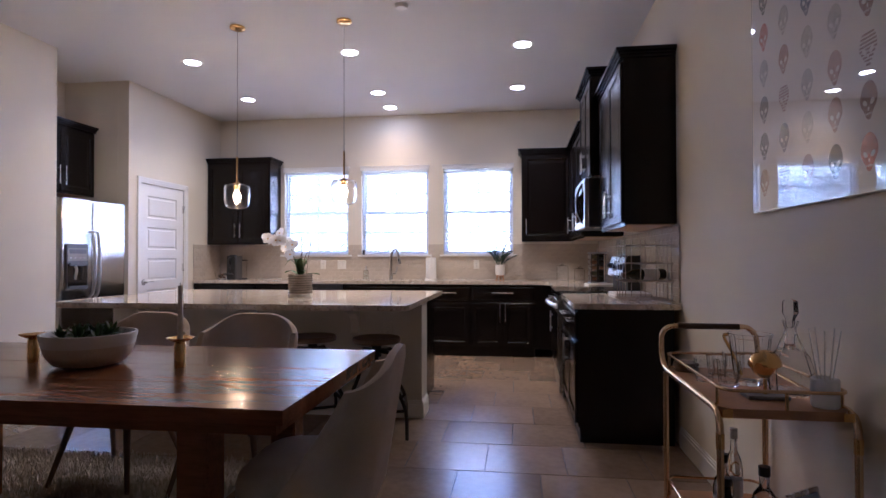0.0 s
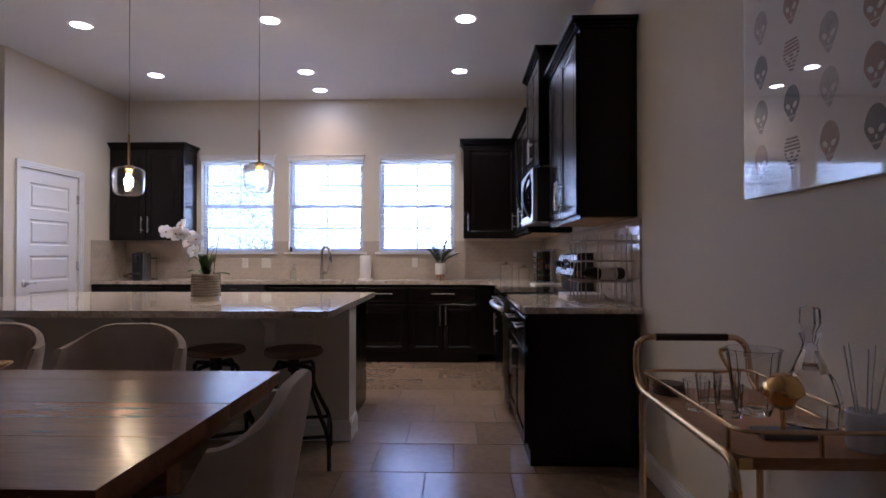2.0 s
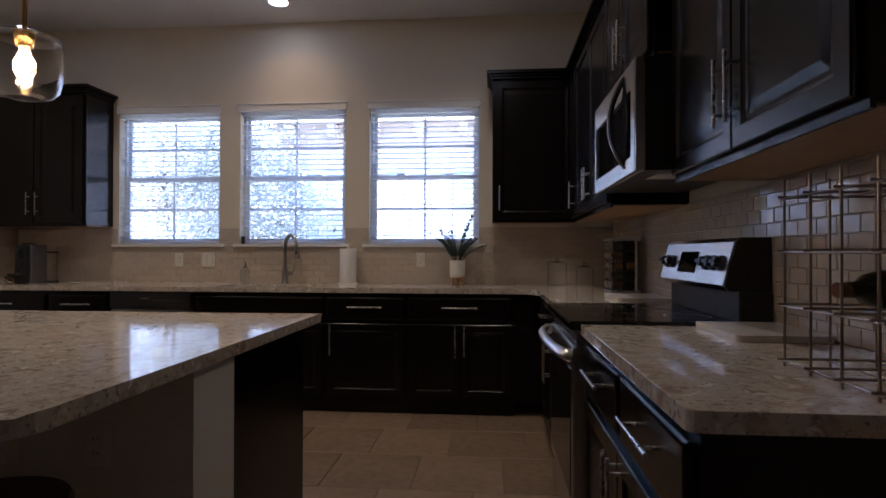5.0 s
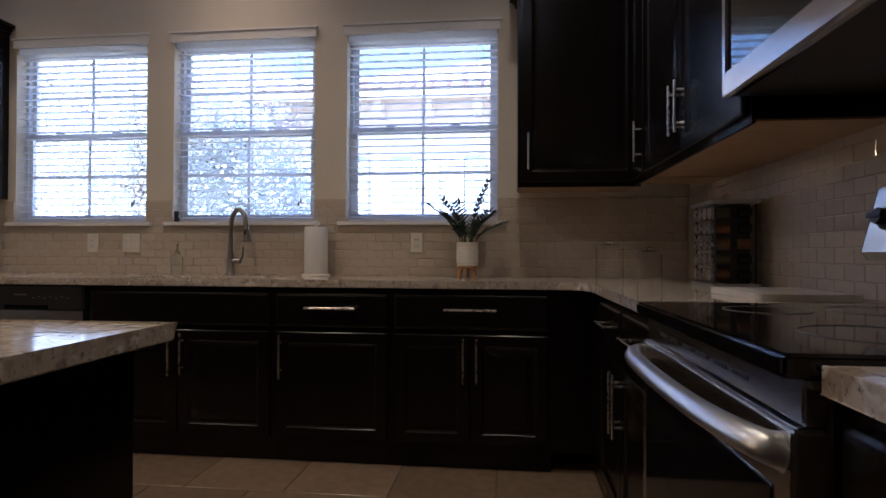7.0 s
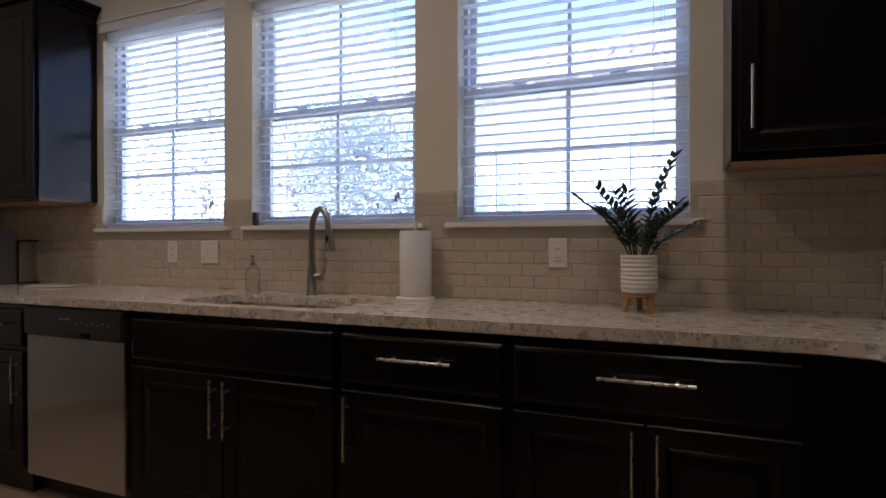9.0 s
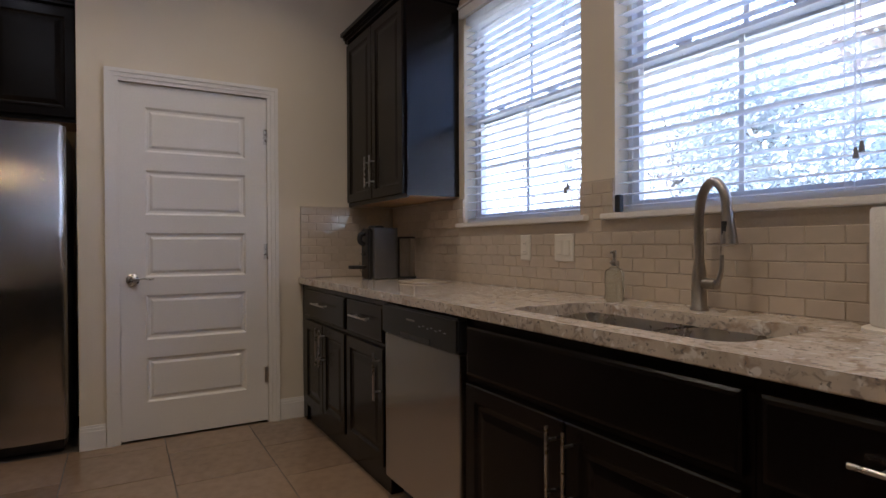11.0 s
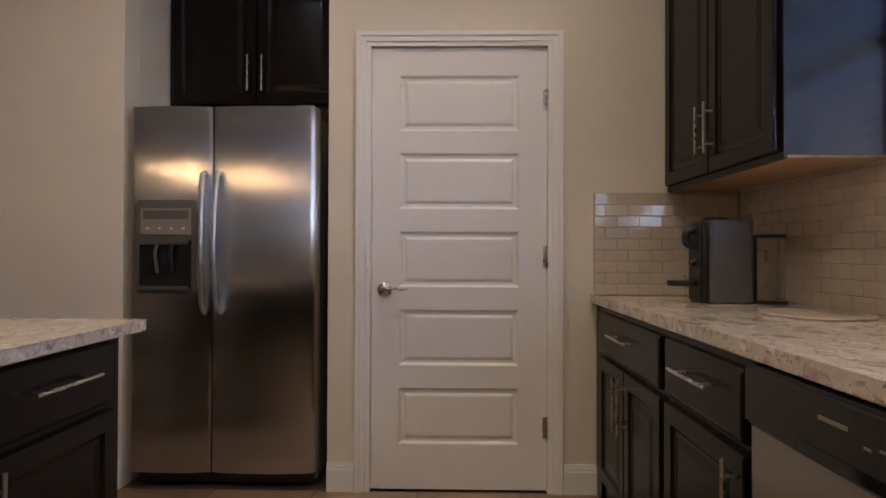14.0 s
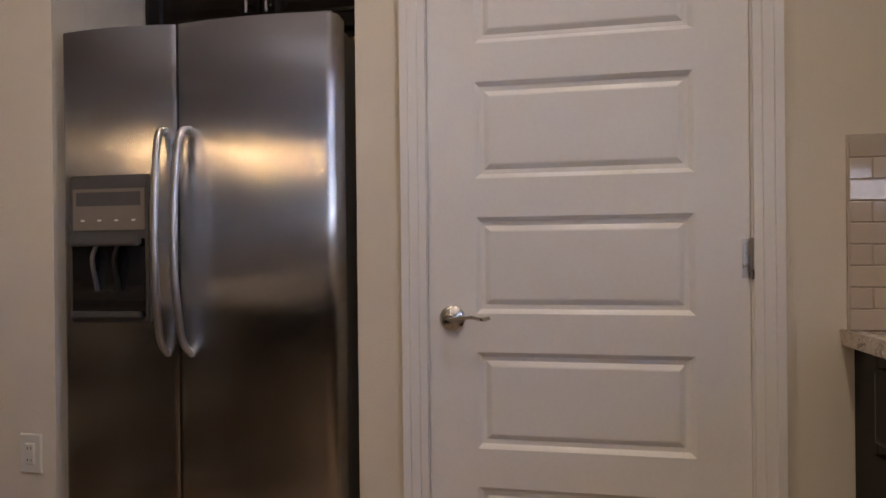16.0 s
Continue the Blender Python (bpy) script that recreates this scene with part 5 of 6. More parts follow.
def leaf_at(bm, base, tip, width, droop=0.0):
    a, b = Vector(base), Vector(tip)
    d = b - a
    s = d.cross(Vector((0, 0, 1)))
    s = (s if s.length > 1e-4 else Vector((1, 0, 0))).normalized() * width / 2
    n = s.cross(d).normalized() * width * 0.15
    q = [a, a + d * 0.35 + s + n, a + d * 0.7 + s * 0.8 + n * 0.6, b, a + d * 0.7 - s * 0.8 + n * 0.6, a + d * 0.35 - s + n, a + d * 0.35, a + d * 0.7]
    v = [bm.verts.new(p) for p in q]
    for f in ((0, 1, 6), (0, 6, 5), (1, 2, 7, 6), (6, 7, 4, 5), (2, 3, 7), (7, 3, 4)):
        bm.faces.new([v[i] for i in f])


def zz_plant():
    x, y = 0.20, 6.33
    t = thing("potted_plant", (x, y, CTR), "dark-leaved plant in a ribbed white pot on wooden feet", "plant")
    z = CTR
    for k in range(3):
        a = radians(90 + 120 * k)
        part("foot", rod((x + 0.055 * math.cos(a), y + 0.055 * math.sin(a), z), (x + 0.035 * math.cos(a), y + 0.035 * math.sin(a), z + 0.06), 0.009, r1=0.012), BEECH, t, "small wooden foot", smooth=True)
    part("stand", lathe([(0, 0.052), (0.05, 0.052), (0.055, 0.056), (0.055, 0.064), (0, 0.064)], (x, y, z)), BEECH, t, smooth=True)
    prof = [(0, 0.0645), (0.048, 0.0645)]
    for i in range(9):
        h = 0.068 + i * 0.0145
        prof += [(0.056 + 0.004 * (i > 0), h), (0.0595 + 0.003 * (i > 0), h + 0.006), (0.056 + 0.004 * (i > 0), h + 0.0125)]
    prof += [(0.06, 0.198), (0.054, 0.198), (0.053, 0.17), (0, 0.17)]
    part("pot", lathe(prof, (x, y, z)), CERAM, t, "ribbed white pot", smooth=True)
    part("soil", lathe([(0, 0.176), (0.05, 0.176), (0.0525, 0.172)], (x, y, z)), SOIL, t)
    rnd = random.Random(4)
    for k in range(13):
        a = math.tau * k / 13 + rnd.uniform(-0.3, 0.3)
        lean = rnd.uniform(0.07, 0.22)
        h = rnd.uniform(0.14, 0.25) - 0.25 * max(0.0, lean - 0.15)
        if k == 0:
            a, lean, h = 0.4, 0.10, 0.36
        b = Vector((x + 0.02 * math.cos(a), y + 0.02 * math.sin(a), z + 0.17))
        e = b + Vector((lean * math.cos(a), lean * math.sin(a) * 0.6, h))
        mid = (b + e) / 2 + Vector((-0.025 * math.cos(a), 0, 0.015))
        line = arc([b, mid, e], 6)
        st_ = part("stem", tube(line, [0.0032 - 0.0001 * i for i in range(len(line))], seg=6), DLEAF, t, smooth=True)
        bm = bmesh.new()
        grow = (line[-1] - line[-3]).normalized()
        for i, p in enumerate(line[3:]):
            for q in (-1, 1):
                w = (grow * 0.75 + Vector((-math.sin(a) * q, math.cos(a) * q * 0.7, rnd.uniform(-0.1, 0.25)))).normalized()
                leaf_at(bm, p, p + w * rnd.uniform(0.038, 0.055), rnd.uniform(0.017, 0.023))
        leaf_at(bm, line[-1], line[-1] + grow * 0.05, 0.018)
        tagged(part("leaf_spray", bm, DLEAF, st_), kind="stuff")


SOIL = material("soil", (0.05, 0.035, 0.025), 0.95, vary=0.4, fine=120, bump=0.4)
zz_plant()


def jar(x, y, r, h):
    t = thing("glass_jar", (x, y, CTR), "clear glass storage jar with glass lid", "jar", "glass jars in the corner")
    b = part("jar", lathe([(0, 0), (r, 0), (r, h), (r - 0.004, h), (r - 0.004, 0.006), (0, 0.006)], (x, y, CTR), seg=32), CLEAR, t, smooth=True)
    l = part("lid", lathe([(0, h + 0.001), (r + 0.008, h + 0.001), (r + 0.008, h + 0.012), (r * 0.5, h + 0.022), (0.012, h + 0.025), (0.02, h + 0.04), (0, h + 0.046)], (x, y, CTR), seg=32), CLEAR, t, "glass lid", smooth=True)
    b.visible_shadow = l.visible_shadow = False


jar(0.99, 6.42, 0.075, 0.17)
jar(1.20, 6.40, 0.066, 0.135)


def spice_rack():
    x0, x1, y0, y1, z = 1.235, 1.40, 5.53, 5.76, CTR
    t = thing("spice_rack", ((x0 + x1) / 2, (y0 + y1) / 2, z), "revolving steel and black spice rack, full of jars", "spice rack")
    part("base", box(x0 - 0.012, x1 + 0.008, y0 - 0.012, y1 + 0.012, z, z + 0.018), SATIN, t, bevel=0.004)
    part("top", box(x0 - 0.012, x1 + 0.008, y0 - 0.012, y1 + 0.012, z + 0.335, z + 0.352), SATIN, t, bevel=0.003)
    part("core", box(x0 + 0.065, x1 - 0.025, y0 + 0.012, y1 - 0.012, z + 0.0182, z + 0.3348), BLACKPL, t)
    for xx in (x0 + 0.006, x1 - 0.006):
        for yy in (y0 + 0.006, y1 - 0.006):
            part("post", rod((xx, yy, z + 0.018), (xx, yy, z + 0.335), 0.004, seg=8), BLACKPL, t)
    part("carry_ring", tube([(x0 + 0.0825, (y0 + y1) / 2 + 0.03 * math.cos(a * math.pi / 10), z + 0.352 + 0.035 * math.sin(a * math.pi / 10)) for a in range(11)], 0.0035), NICKEL, t, smooth=True)
    for j in range(5):
        zz = z + 0.052 + j * 0.062
        for i in range(4):
            yy = y0 + 0.034 + i * 0.054
            bm = rod((x0 + 0.012, yy, zz), (x0 + 0.0645, yy, zz), 0.022, seg=14)
            jr = part("spice_jar", bm, SPICE[(i + j) % 3], t, "small spice jar", smooth=True)
            if i == 0:
                part("side_jar", rod((x0 + 0.09, y0 + 0.0005, zz), (x0 + 0.135, y0 + 0.0005, zz), 0.02, seg=12), SPICE[0] if j == 2 else WINEGL, t, "spice jar in the end face", smooth=True)
            part("jar_cap", rod((x0 - 0.008, yy, zz), (x0 + 0.0118, yy, zz), 0.0245, seg=14), NICKEL, jr, "metal jar cap", smooth=True)


SPICE = [material("spice", c, 0.3, vary=0.2, bump=0) for c in ((0.16, 0.07, 0.03), (0.10, 0.10, 0.05), (0.22, 0.13, 0.06))]
spice_rack()


def board(x0, x1, y0, y1, label):
    t = thing("cutting_board", ((x0 + x1) / 2, (y0 + y1) / 2, CTR), label, "board", "boards on the worktop")
    bm = bmesh.new()
    o = rounded(x0, x1, y0, y1, 0.02)
    a = [bm.verts.new((x, y, CTR + 0.0005)) for x, y in o]
    b = [bm.verts.new((x, y, CTR + 0.02)) for x, y in o]
    bm.faces.new(a[::-1])
    bm.faces.new(b)
    for i in range(len(o)):
        j = (i + 1) % len(o)
        bm.faces.new((a[i], a[j], b[j], b[i]))
    part("board", bm, MARBLE, t, bevel=0.003)


MARBLE = material("white_marble", (0.66, 0.62, 0.57), 0.3, vary=0.15, scale=6, fine=30, bump=0.0)
board(1.13, 1.42, 4.90, 5.28, "white marble board lying on the worktop")
board(1.17, 1.44, 3.56, 3.90, "white marble board lying beside the range")


def coffee():
    x, y, z = -3.40, 6.29, CTR
    t = thing("coffee_machine", (x, y, z), "grey capsule coffee machine with black spout", "coffee machine")
    body = rounded(x - 0.068, x + 0.068, y - 0.065, y + 0.10, 0.012)
    bm = bmesh.new()
    a = [bm.verts.new((p, q, z + 0.004)) for p, q in body]
    b = [bm.verts.new((p, q, z + 0.318)) for p, q in body]
    bm.faces.new(a[::-1])
    bm.faces.new(b)
    for i in range(len(body)):
        j = (i + 1) % len(body)
        bm.faces.new((a[i], a[j], b[j], b[i]))
    part("body", bm, GREYMET, t, "grey metal side shell", bevel=0.002)
    part("front_panel", box(x - 0.058, x + 0.058, y - 0.098, y - 0.0655, z, z + 0.315), BLACKPL, t, "black front panel", bevel=0.008)
    part("lid", lathe([(0, 0), (0.05, 0), (0.05, 0.008), (0.042, 0.014), (0, 0.015)], (x, y - 0.02, z + 0.3185)), BLACKPL, t, smooth=True)
    part("lever", tube(arc([(x, y - 0.095, z + 0.285), (x, y - 0.125, z + 0.275), (x, y - 0.128, z + 0.235), (x, y - 0.10, z + 0.215)]), 0.016), BLACKPL, t, smooth=True)
    part("rear_core", box(x - 0.045, x + 0.045, y + 0.1005, y + 0.128, z, z + 0.255), BLACKPL, t, bevel=0.004)
    part("spout", rod((x, y - 0.115, z + 0.15), (x, y - 0.085, z + 0.165), 0.012), BLACKPL, t, smooth=True)
    part("cup_stand", lathe([(0, 0.065), (0.055, 0.065), (0.058, 0.075), (0.055, 0.085), (0, 0.083)], (x, y - 0.145, z)), BLACKPL, t, smooth=True)
    part("stand_arm", box(x - 0.012, x + 0.012, y - 0.095, y - 0.0855, z + 0.02, z + 0.078), BLACKPL, t)
    tank = part("water_tank", lathe([(0, 0.012), (0.052, 0.012), (0.054, 0.25), (0.0, 0.252)], (x + 0.04, y + 0.172, z)), CLEAR, t, "clear water tank", smooth=True)
    tank.visible_shadow = False
    part("tank_lid", lathe([(0, 0.2525), (0.058, 0.2525), (0.058, 0.264), (0, 0.266)], (x + 0.04, y + 0.172, z)), BLACKPL, t, smooth=True)
    part("tank_base", lathe([(0, 0), (0.062, 0), (0.062, 0.011), (0, 0.0115)], (x + 0.04, y + 0.172, z)), BLACKPL, t, smooth=True)
    c = thing("glass_bowl", (-3.60, 6.33, z), "clear glass bowl holding coffee capsules", "bowl")
    g = part("bowl", lathe([(0, 0), (0.05, 0), (0.085, 0.04), (0.09, 0.10), (0.087, 0.10), (0.082, 0.042), (0.048, 0.005), (0, 0.005)], (-3.60, 6.33, z)), CLEAR, c, smooth=True)
    g.visible_shadow = False
    rnd = random.Random(2)
    for k in range(9):
        a, r = rnd.uniform(0, 6.28), rnd.uniform(0, 0.045)
        part("capsule", lathe([(0, 0), (0.012, 0), (0.018, 0.022), (0.019, 0.024), (0, 0.025)], (-3.60 + r * math.cos(a), 6.33 + r * math.sin(a), z + 0.012 + 0.02 * (k % 3)), seg=12), SPICE[k % 3], c, smooth=True)
    tr = thing("serving_tray", (-2.92, 6.36, z), "thin round pale board flat on the worktop", "tray")
    part("tray", lathe([(0, 0), (0.15, 0), (0.153, 0.004), (0.15, 0.009), (0, 0.008)], (-2.92, 6.36, z), seg=40), SLICE, tr, smooth=True)


SLICE = material("pale_wood_slice", (0.40, 0.34, 0.27), 0.4, vary=0.2, scale=8, fine=50, bump=0.03)
GREYMET = material("grey_metal_paint", (0.13, 0.13, 0.135), 0.35, 0.3, vary=0.06, bump=0.0)
coffee()


def wine_rack():
    x0, x1, y0, y1, z = 1.13, 1.42, 2.91, 3.22, CTR
    t = thing("wine_rack", ((x0 + x1) / 2, (y0 + y1) / 2, z), "bronze wire wine rack holding one dark bottle", "wine rack")
    zs = (z + 0.012, z + 0.135, z + 0.255, z + 0.375)
    for i in range(4):
        for k in range(4):
            xx, yy = x0 + (x1 - x0) * i / 3, y0 + (y1 - y0) * k / 3
            if i in (0, 3) or k in (0, 3):
                part("upright", rod((xx, yy, z), (xx, yy, z + 0.42), 0.003, seg=8), WIRE, t, smooth=True)
    for zz in zs:
        for i in range(4):
            xx, yy = x0 + (x1 - x0) * i / 3, y0 + (y1 - y0) * i / 3
            part("wire", rod((xx, y0 - 0.015, zz), (xx, y1 + 0.015, zz), 0.003, seg=8), WIRE, t, smooth=True)
            part("wire", rod((x0 - 0.015, yy, zz + 0.004), (x1 + 0.015, yy, zz + 0.004), 0.003, seg=8), WIRE, t, smooth=True)
    b = thing("wine_bottle", (1.275, 3.065, zs[1] + 0.045), "dark glass wine bottle lying in the rack", "bottle")
    ax = Matrix.Rotation(radians(-75), 4, "Z") @ Matrix.Rotation(radians(90), 4, "X")
    prof = [(0, -0.15), (0.034, -0.15), (0.038, -0.14), (0.038, 0.05), (0.03, 0.085), (0.016, 0.105), (0.0145, 0.15), (0, 0.15)]
    part("bottle", lathe(prof, (1.275, 3.065, zs[1] + 0.048), axis=ax), WINEGL, b, smooth=True)
    part("label", lathe([(0.0385, -0.10), (0.0385, 0.01)], (1.275, 3.065, zs[1] + 0.048), axis=ax), STONEW, b, "tan paper label", smooth=True)
    part("foil", lathe([(0.0152, 0.10), (0.0152, 0.1505), (0, 0.151)], (1.275, 3.065, zs[1] + 0.048), axis=ax), SPICE[0], b, smooth=True)


WIRE = material("bronze_wire", (0.40, 0.34, 0.29), 0.3, 1.0, vary=0.1, bump=0.0)
wine_rack()


def wall_plate(name, m, w, h, label, toggles):
    c = m @ Vector((0, 0, 0))
    t = thing(name, (c.x, c.y, c.z), label, "wall plate", "switches and sockets")
    part("plate", nested(bmesh.new(), m @ Matrix.Translation((-w / 2, -h / 2, 0)), w, h, [(0, 0), (0, 0.003), (0.004, 0.006)]), PLATE, t)
    for u in toggles:
        part("insert", nested(bmesh.new(), m @ Matrix.Translation((u - 0.016, -0.033, 0.0058)), 0.032, 0.066, [(0, 0), (0.001, 0.002), (0.004, 0.0035)]), PLATE, t)
        bm = bmesh.new()
        for v in (-0.018, 0.018):
            for du in (-0.006, 0.006):
                nested(bm, m @ Matrix.Translation((u + du - 0.0012, v - 0.004, 0.0092)), 0.0024, 0.008, [(0, 0), (0, 0.0004)])
        if name == "wall_socket":
            part("slots", bm, BLACKPL, t)
        else:
            bm.free()


PLATE = material("ivory_plate", (0.68, 0.65, 0.58), 0.35, vary=0.02, bump=0.0)
yt = YB - 0.0125
wall_plate("wall_socket", facing("S", -2.23, yt, 1.10), 0.075, 0.12, "ivory wall socket on the tiles", (0,))
wall_plate("wall_switch", facing("S", -1.965, yt, 1.10), 0.12, 0.12, "ivory double switch plate on the tiles", (-0.024, 0.024))
wall_plate("wall_socket", facing("S", -0.12, yt, 1.105), 0.075, 0.12, "ivory wall socket on the tiles", (0,))
wall_plate("wall_socket", facing("W", 6.36, XR - 0.0125, 1.09), 0.075, 0.12, "ivory wall socket near the corner", (0,))
wall_plate("wall_socket", facing("E", 3.63, XL, 0.50), 0.075, 0.12, "white wall socket low on the wall", (0,))
wall_plate("wall_socket", facing("S", -0.54, 3.27, 0.66), 0.075, 0.12, "ivory wall socket on the island front", (0,))


def small_box():
    t = thing("sensor_box", (-1.655, YB + 0.03, WZ0), "small black sensor standing on the window sill", "sensor")
    part("case", box(-1.668, -1.642, YB - 0.028, YB - 0.004, WZ0 + 0.0005, WZ0 + 0.068), BLACKPL, t, bevel=0.003)
    d = thing("smoke_detector", (-0.44, 3.29, CEIL), "small round white ceiling smoke detector", "smoke detector")
    part("case", lathe([(0, -0.028), (0.04, -0.026), (0.052, -0.012), (0.055, 0)], (-0.44, 3.29, CEIL)), TRIM, d, smooth=True)


small_box()


# ---- orchid on the island ----
def orchid():
    x, y, z = -1.32, 3.48, ITOP
    t = thing("orchid", (x, y, z), "white orchid in a striped woven pot on the island", "plant")
    prof = [(0, 0), (0.088, 0), (0.090, 0.008)]
    for i in range(9):
        h = 0.012 + i * 0.0185
        prof += [(0.094, h), (0.097, h + 0.008), (0.094, h + 0.0165)]
    prof += [(0.095, 0.182), (0.087, 0.182), (0.086, 0.15), (0, 0.15)]
    part("pot", lathe(prof, (x, y, z), seg=36), STRIPE, t, "grey striped woven pot", smooth=True)
    part("soil", lathe([(0, 0.158), (0.084, 0.155)], (x, y, z)), SOIL, t)
    for a, l, w, rise in ((2.9, 0.15, 0.05, 0.05), (0.1, 0.16, 0.05, 0.03), (1.2, 0.07, 0.075, 0.15), (4.4, 0.06, 0.08, 0.15), (5.4, 0.12, 0.05, 0.06), (3.6, 0.12, 0.05, 0.14)):
        bm = bmesh.new()
        rows = []
        for k in range(7):
            u = k / 6
            c = Vector((x + l * u * math.cos(a), y + l * u * math.sin(a), z + 0.155 + rise * math.sin(u * 2.4)))
            s = Vector((-math.sin(a), math.cos(a), 0)) * w / 2 * max(0.12, math.sin(math.pi * min(1, 0.15 + 0.85 * u)))
            rows.append([bm.verts.new(c - s + Vector((0, 0, 0.008))), bm.verts.new(c), bm.verts.new(c + s + Vector((0, 0, 0.008)))])
        for p, q in zip(rows, rows[1:]):
            for i in (0, 1):
                bm.faces.new((p[i], p[i + 1], q[i + 1], q[i]))
        part("leaf", bm, LEAF, t, smooth=True)
    line = arc([(x - 0.02, y, z + 0.15), (x - 0.05, y, z + 0.30), (x - 0.09, y - 0.01, z + 0.43), (x - 0.16, y - 0.02, z + 0.49), (x - 0.25, y - 0.03, z + 0.46)], 7)
    part("flower_stem", tube(line, 0.003, seg=6), LEAF, t, smooth=True)
    part("pot_foot", lathe([(0, 0.0), (0.096, 0.0), (0.098, 0.004), (0.098, 0.024), (0.0945, 0.026)], (x, y, z + 0.0004), seg=36), CERAM, t, "pale glazed pot foot", smooth=True)
    for k in range(8):
        ring = [((0.0975 + 0.0006 * math.sin(5 * a + k)) * math.cos(a) + x, (0.0975 + 0.0006 * math.sin(5 * a + k)) * math.sin(a) + y, z + 0.038 + k * 0.0185 + 0.0012 * math.sin(3 * a + 2 * k)) for a in [q * math.tau / 36 for q in range(36)]]
        part("pot_stripe", tube(ring, 0.0013, seg=5, closed=True), SOIL, t)
    for p in ([(x + 0.01, y, z + 0.15), (x + 0.012, y, z + 0.33), (x + 0.008, y, z + 0.50)], [(x + 0.05, y, z + 0.15), (x + 0.066, y, z + 0.30), (x + 0.09, y, z + 0.445)]):
        part("bare_spike", tube(arc(p, 5), 0.0026, seg=6), SOIL, t, "dark bare flower spike", smooth=True)
    line2 = arc([(x + 0.02, y, z + 0.15), (x + 0.035, y, z + 0.30), (x + 0.06, y, z + 0.36)], 6)
    part("flower_stem", tube(line2, 0.0025, seg=6), SEATW, t, smooth=True)
    part("flower_stem", tube(arc([(x + 0.03, y, z + 0.15), (x - 0.0, y + 0.01, z + 0.33), (x + 0.05, y, z + 0.375)], 6), 0.002, seg=6), SEATW, t, smooth=True)
    rnd = random.Random(8)
    for k in range(9):
        p = line[min(len(line) - 1, 11 + 2 * k)] + Vector((rnd.uniform(-0.03, 0.03), rnd.uniform(-0.04, 0.01), rnd.uniform(-0.05, 0.03)))
        m = Matrix.Translation(p) @ Euler((radians(70 + rnd.uniform(-25, 25)), rnd.uniform(-0.3, 0.3), rnd.uniform(-0.6, 0.6))).to_matrix().to_4x4()
        bm = bmesh.new()
        for i in range(5):
            a = math.tau * i / 5 + math.pi / 2
            L, W = (0.058, 0.062) if i in (1, 4) else (0.05, 0.04)
            pts = []
            for u in range(9):
                th = math.tau * u / 9
                r = Vector((L / 2 + L / 2 * math.cos(th), W / 2 * math.sin(th), 0))
                r = Matrix.Rotation(a, 3, "Z") @ r
                pts.append(m @ Vector((r.x, r.y, 0.006 * math.cos(th) + 0.001 * i)))
            c = bm.verts.new(sum(pts, Vector()) / 9 + (m.to_3x3() @ Vector((0, 0, 0.003))))
            v = [bm.verts.new(q) for q in pts]
            for u in range(9):
                bm.faces.new((c, v[u], v[(u + 1) % 9]))
        f = part("flower", bm, PETAL, t, "white orchid flower", smooth=True)
        part("lip", lathe([(0, 0), (0.008, 0.004), (0.005, 0.012), (0, 0.014)], (0, 0, 0), seg=8, axis=m), BRASS, f, smooth=True)


STRIPE = material("grey_woven_clay", (0.36, 0.32, 0.28), 0.8, vary=0.35, scale=14, fine=70, bump=0.2, stretch=(1, 1, 8))
orchid()


# ---- on the table ----
def bowl_planter():
    x, y, z = -1.33, 1.24, TZ
    t = thing("bowl_planter", (x, y, z), "wide white and tan bowl filled with green succulents", "planter")
    part("bowl", lathe([(0, 0.004), (0.10, 0.004), (0.13, 0.012), (0.158, 0.05), (0.168, 0.085)], (x, y, z), seg=44), STONEW, t, "tan lower bowl", smooth=True)
    part("rim_band", lathe([(0.1685, 0.085), (0.178, 0.13), (0.176, 0.135), (0.168, 0.135), (0.16, 0.10), (0.14, 0.09)], (x, y, z), seg=44), CERAM, t, "white upper rim", smooth=True)
    part("soil", lathe([(0, 0.112), (0.162, 0.108)], (x, y, z), seg=30), SOIL, t)
    rnd = random.Random(3)
    for k in range(13):
        r, a = rnd.uniform(0, 0.12), rnd.uniform(0, math.tau)
        c = Vector((x + r * math.cos(a), y + r * math.sin(a), z + 0.11))
        bm = bmesh.new()
        for i in range(22):
            b = rnd.uniform(0, math.tau)
            e = rnd.uniform(0.2, 1.3)
            d = Vector((math.cos(b) * math.cos(e), math.sin(b) * math.cos(e), math.sin(e)))
            leaf_at(bm, c + d * 0.008, c + d * rnd.uniform(0.04, 0.075), rnd.uniform(0.012, 0.02))
        tagged(part("succulent", bm, LEAF, t), kind="stuff")


bowl_planter()


def candle_holder(x, y, candle):
    t = thing("candle_holder", (x, y, TZ), "brass candle holder with dished rim" + (" and tall ivory candle" if candle else ", empty"), "candle holder", "brass candle holders")
    part("stem", lathe([(0, 0), (0.022, 0), (0.022, 0.095), (0.018, 0.10), (0, 0.10)], (x, y, TZ)), BRASS, t, smooth=True)
    part("dish", lathe([(0.015, 0.1), (0.03, 0.103), (0.052, 0.116), (0.054, 0.119), (0.03, 0.109), (0.0, 0.107)], (x, y, TZ), seg=32), BRASS, t, smooth=True)
    if candle:
        part("candle", rod((x, y, TZ + 0.107), (x, y, TZ + 0.33), 0.0115, r1=0.009, seg=16), WAX, t, "tall ivory taper candle", smooth=True)
        part("wick", rod((x, y, TZ + 0.33), (x, y, TZ + 0.342), 0.001, seg=6), BLACKPL, t)


candle_holder(-0.93, 1.25, True)
candle_holder(-1.62, 1.27, False)


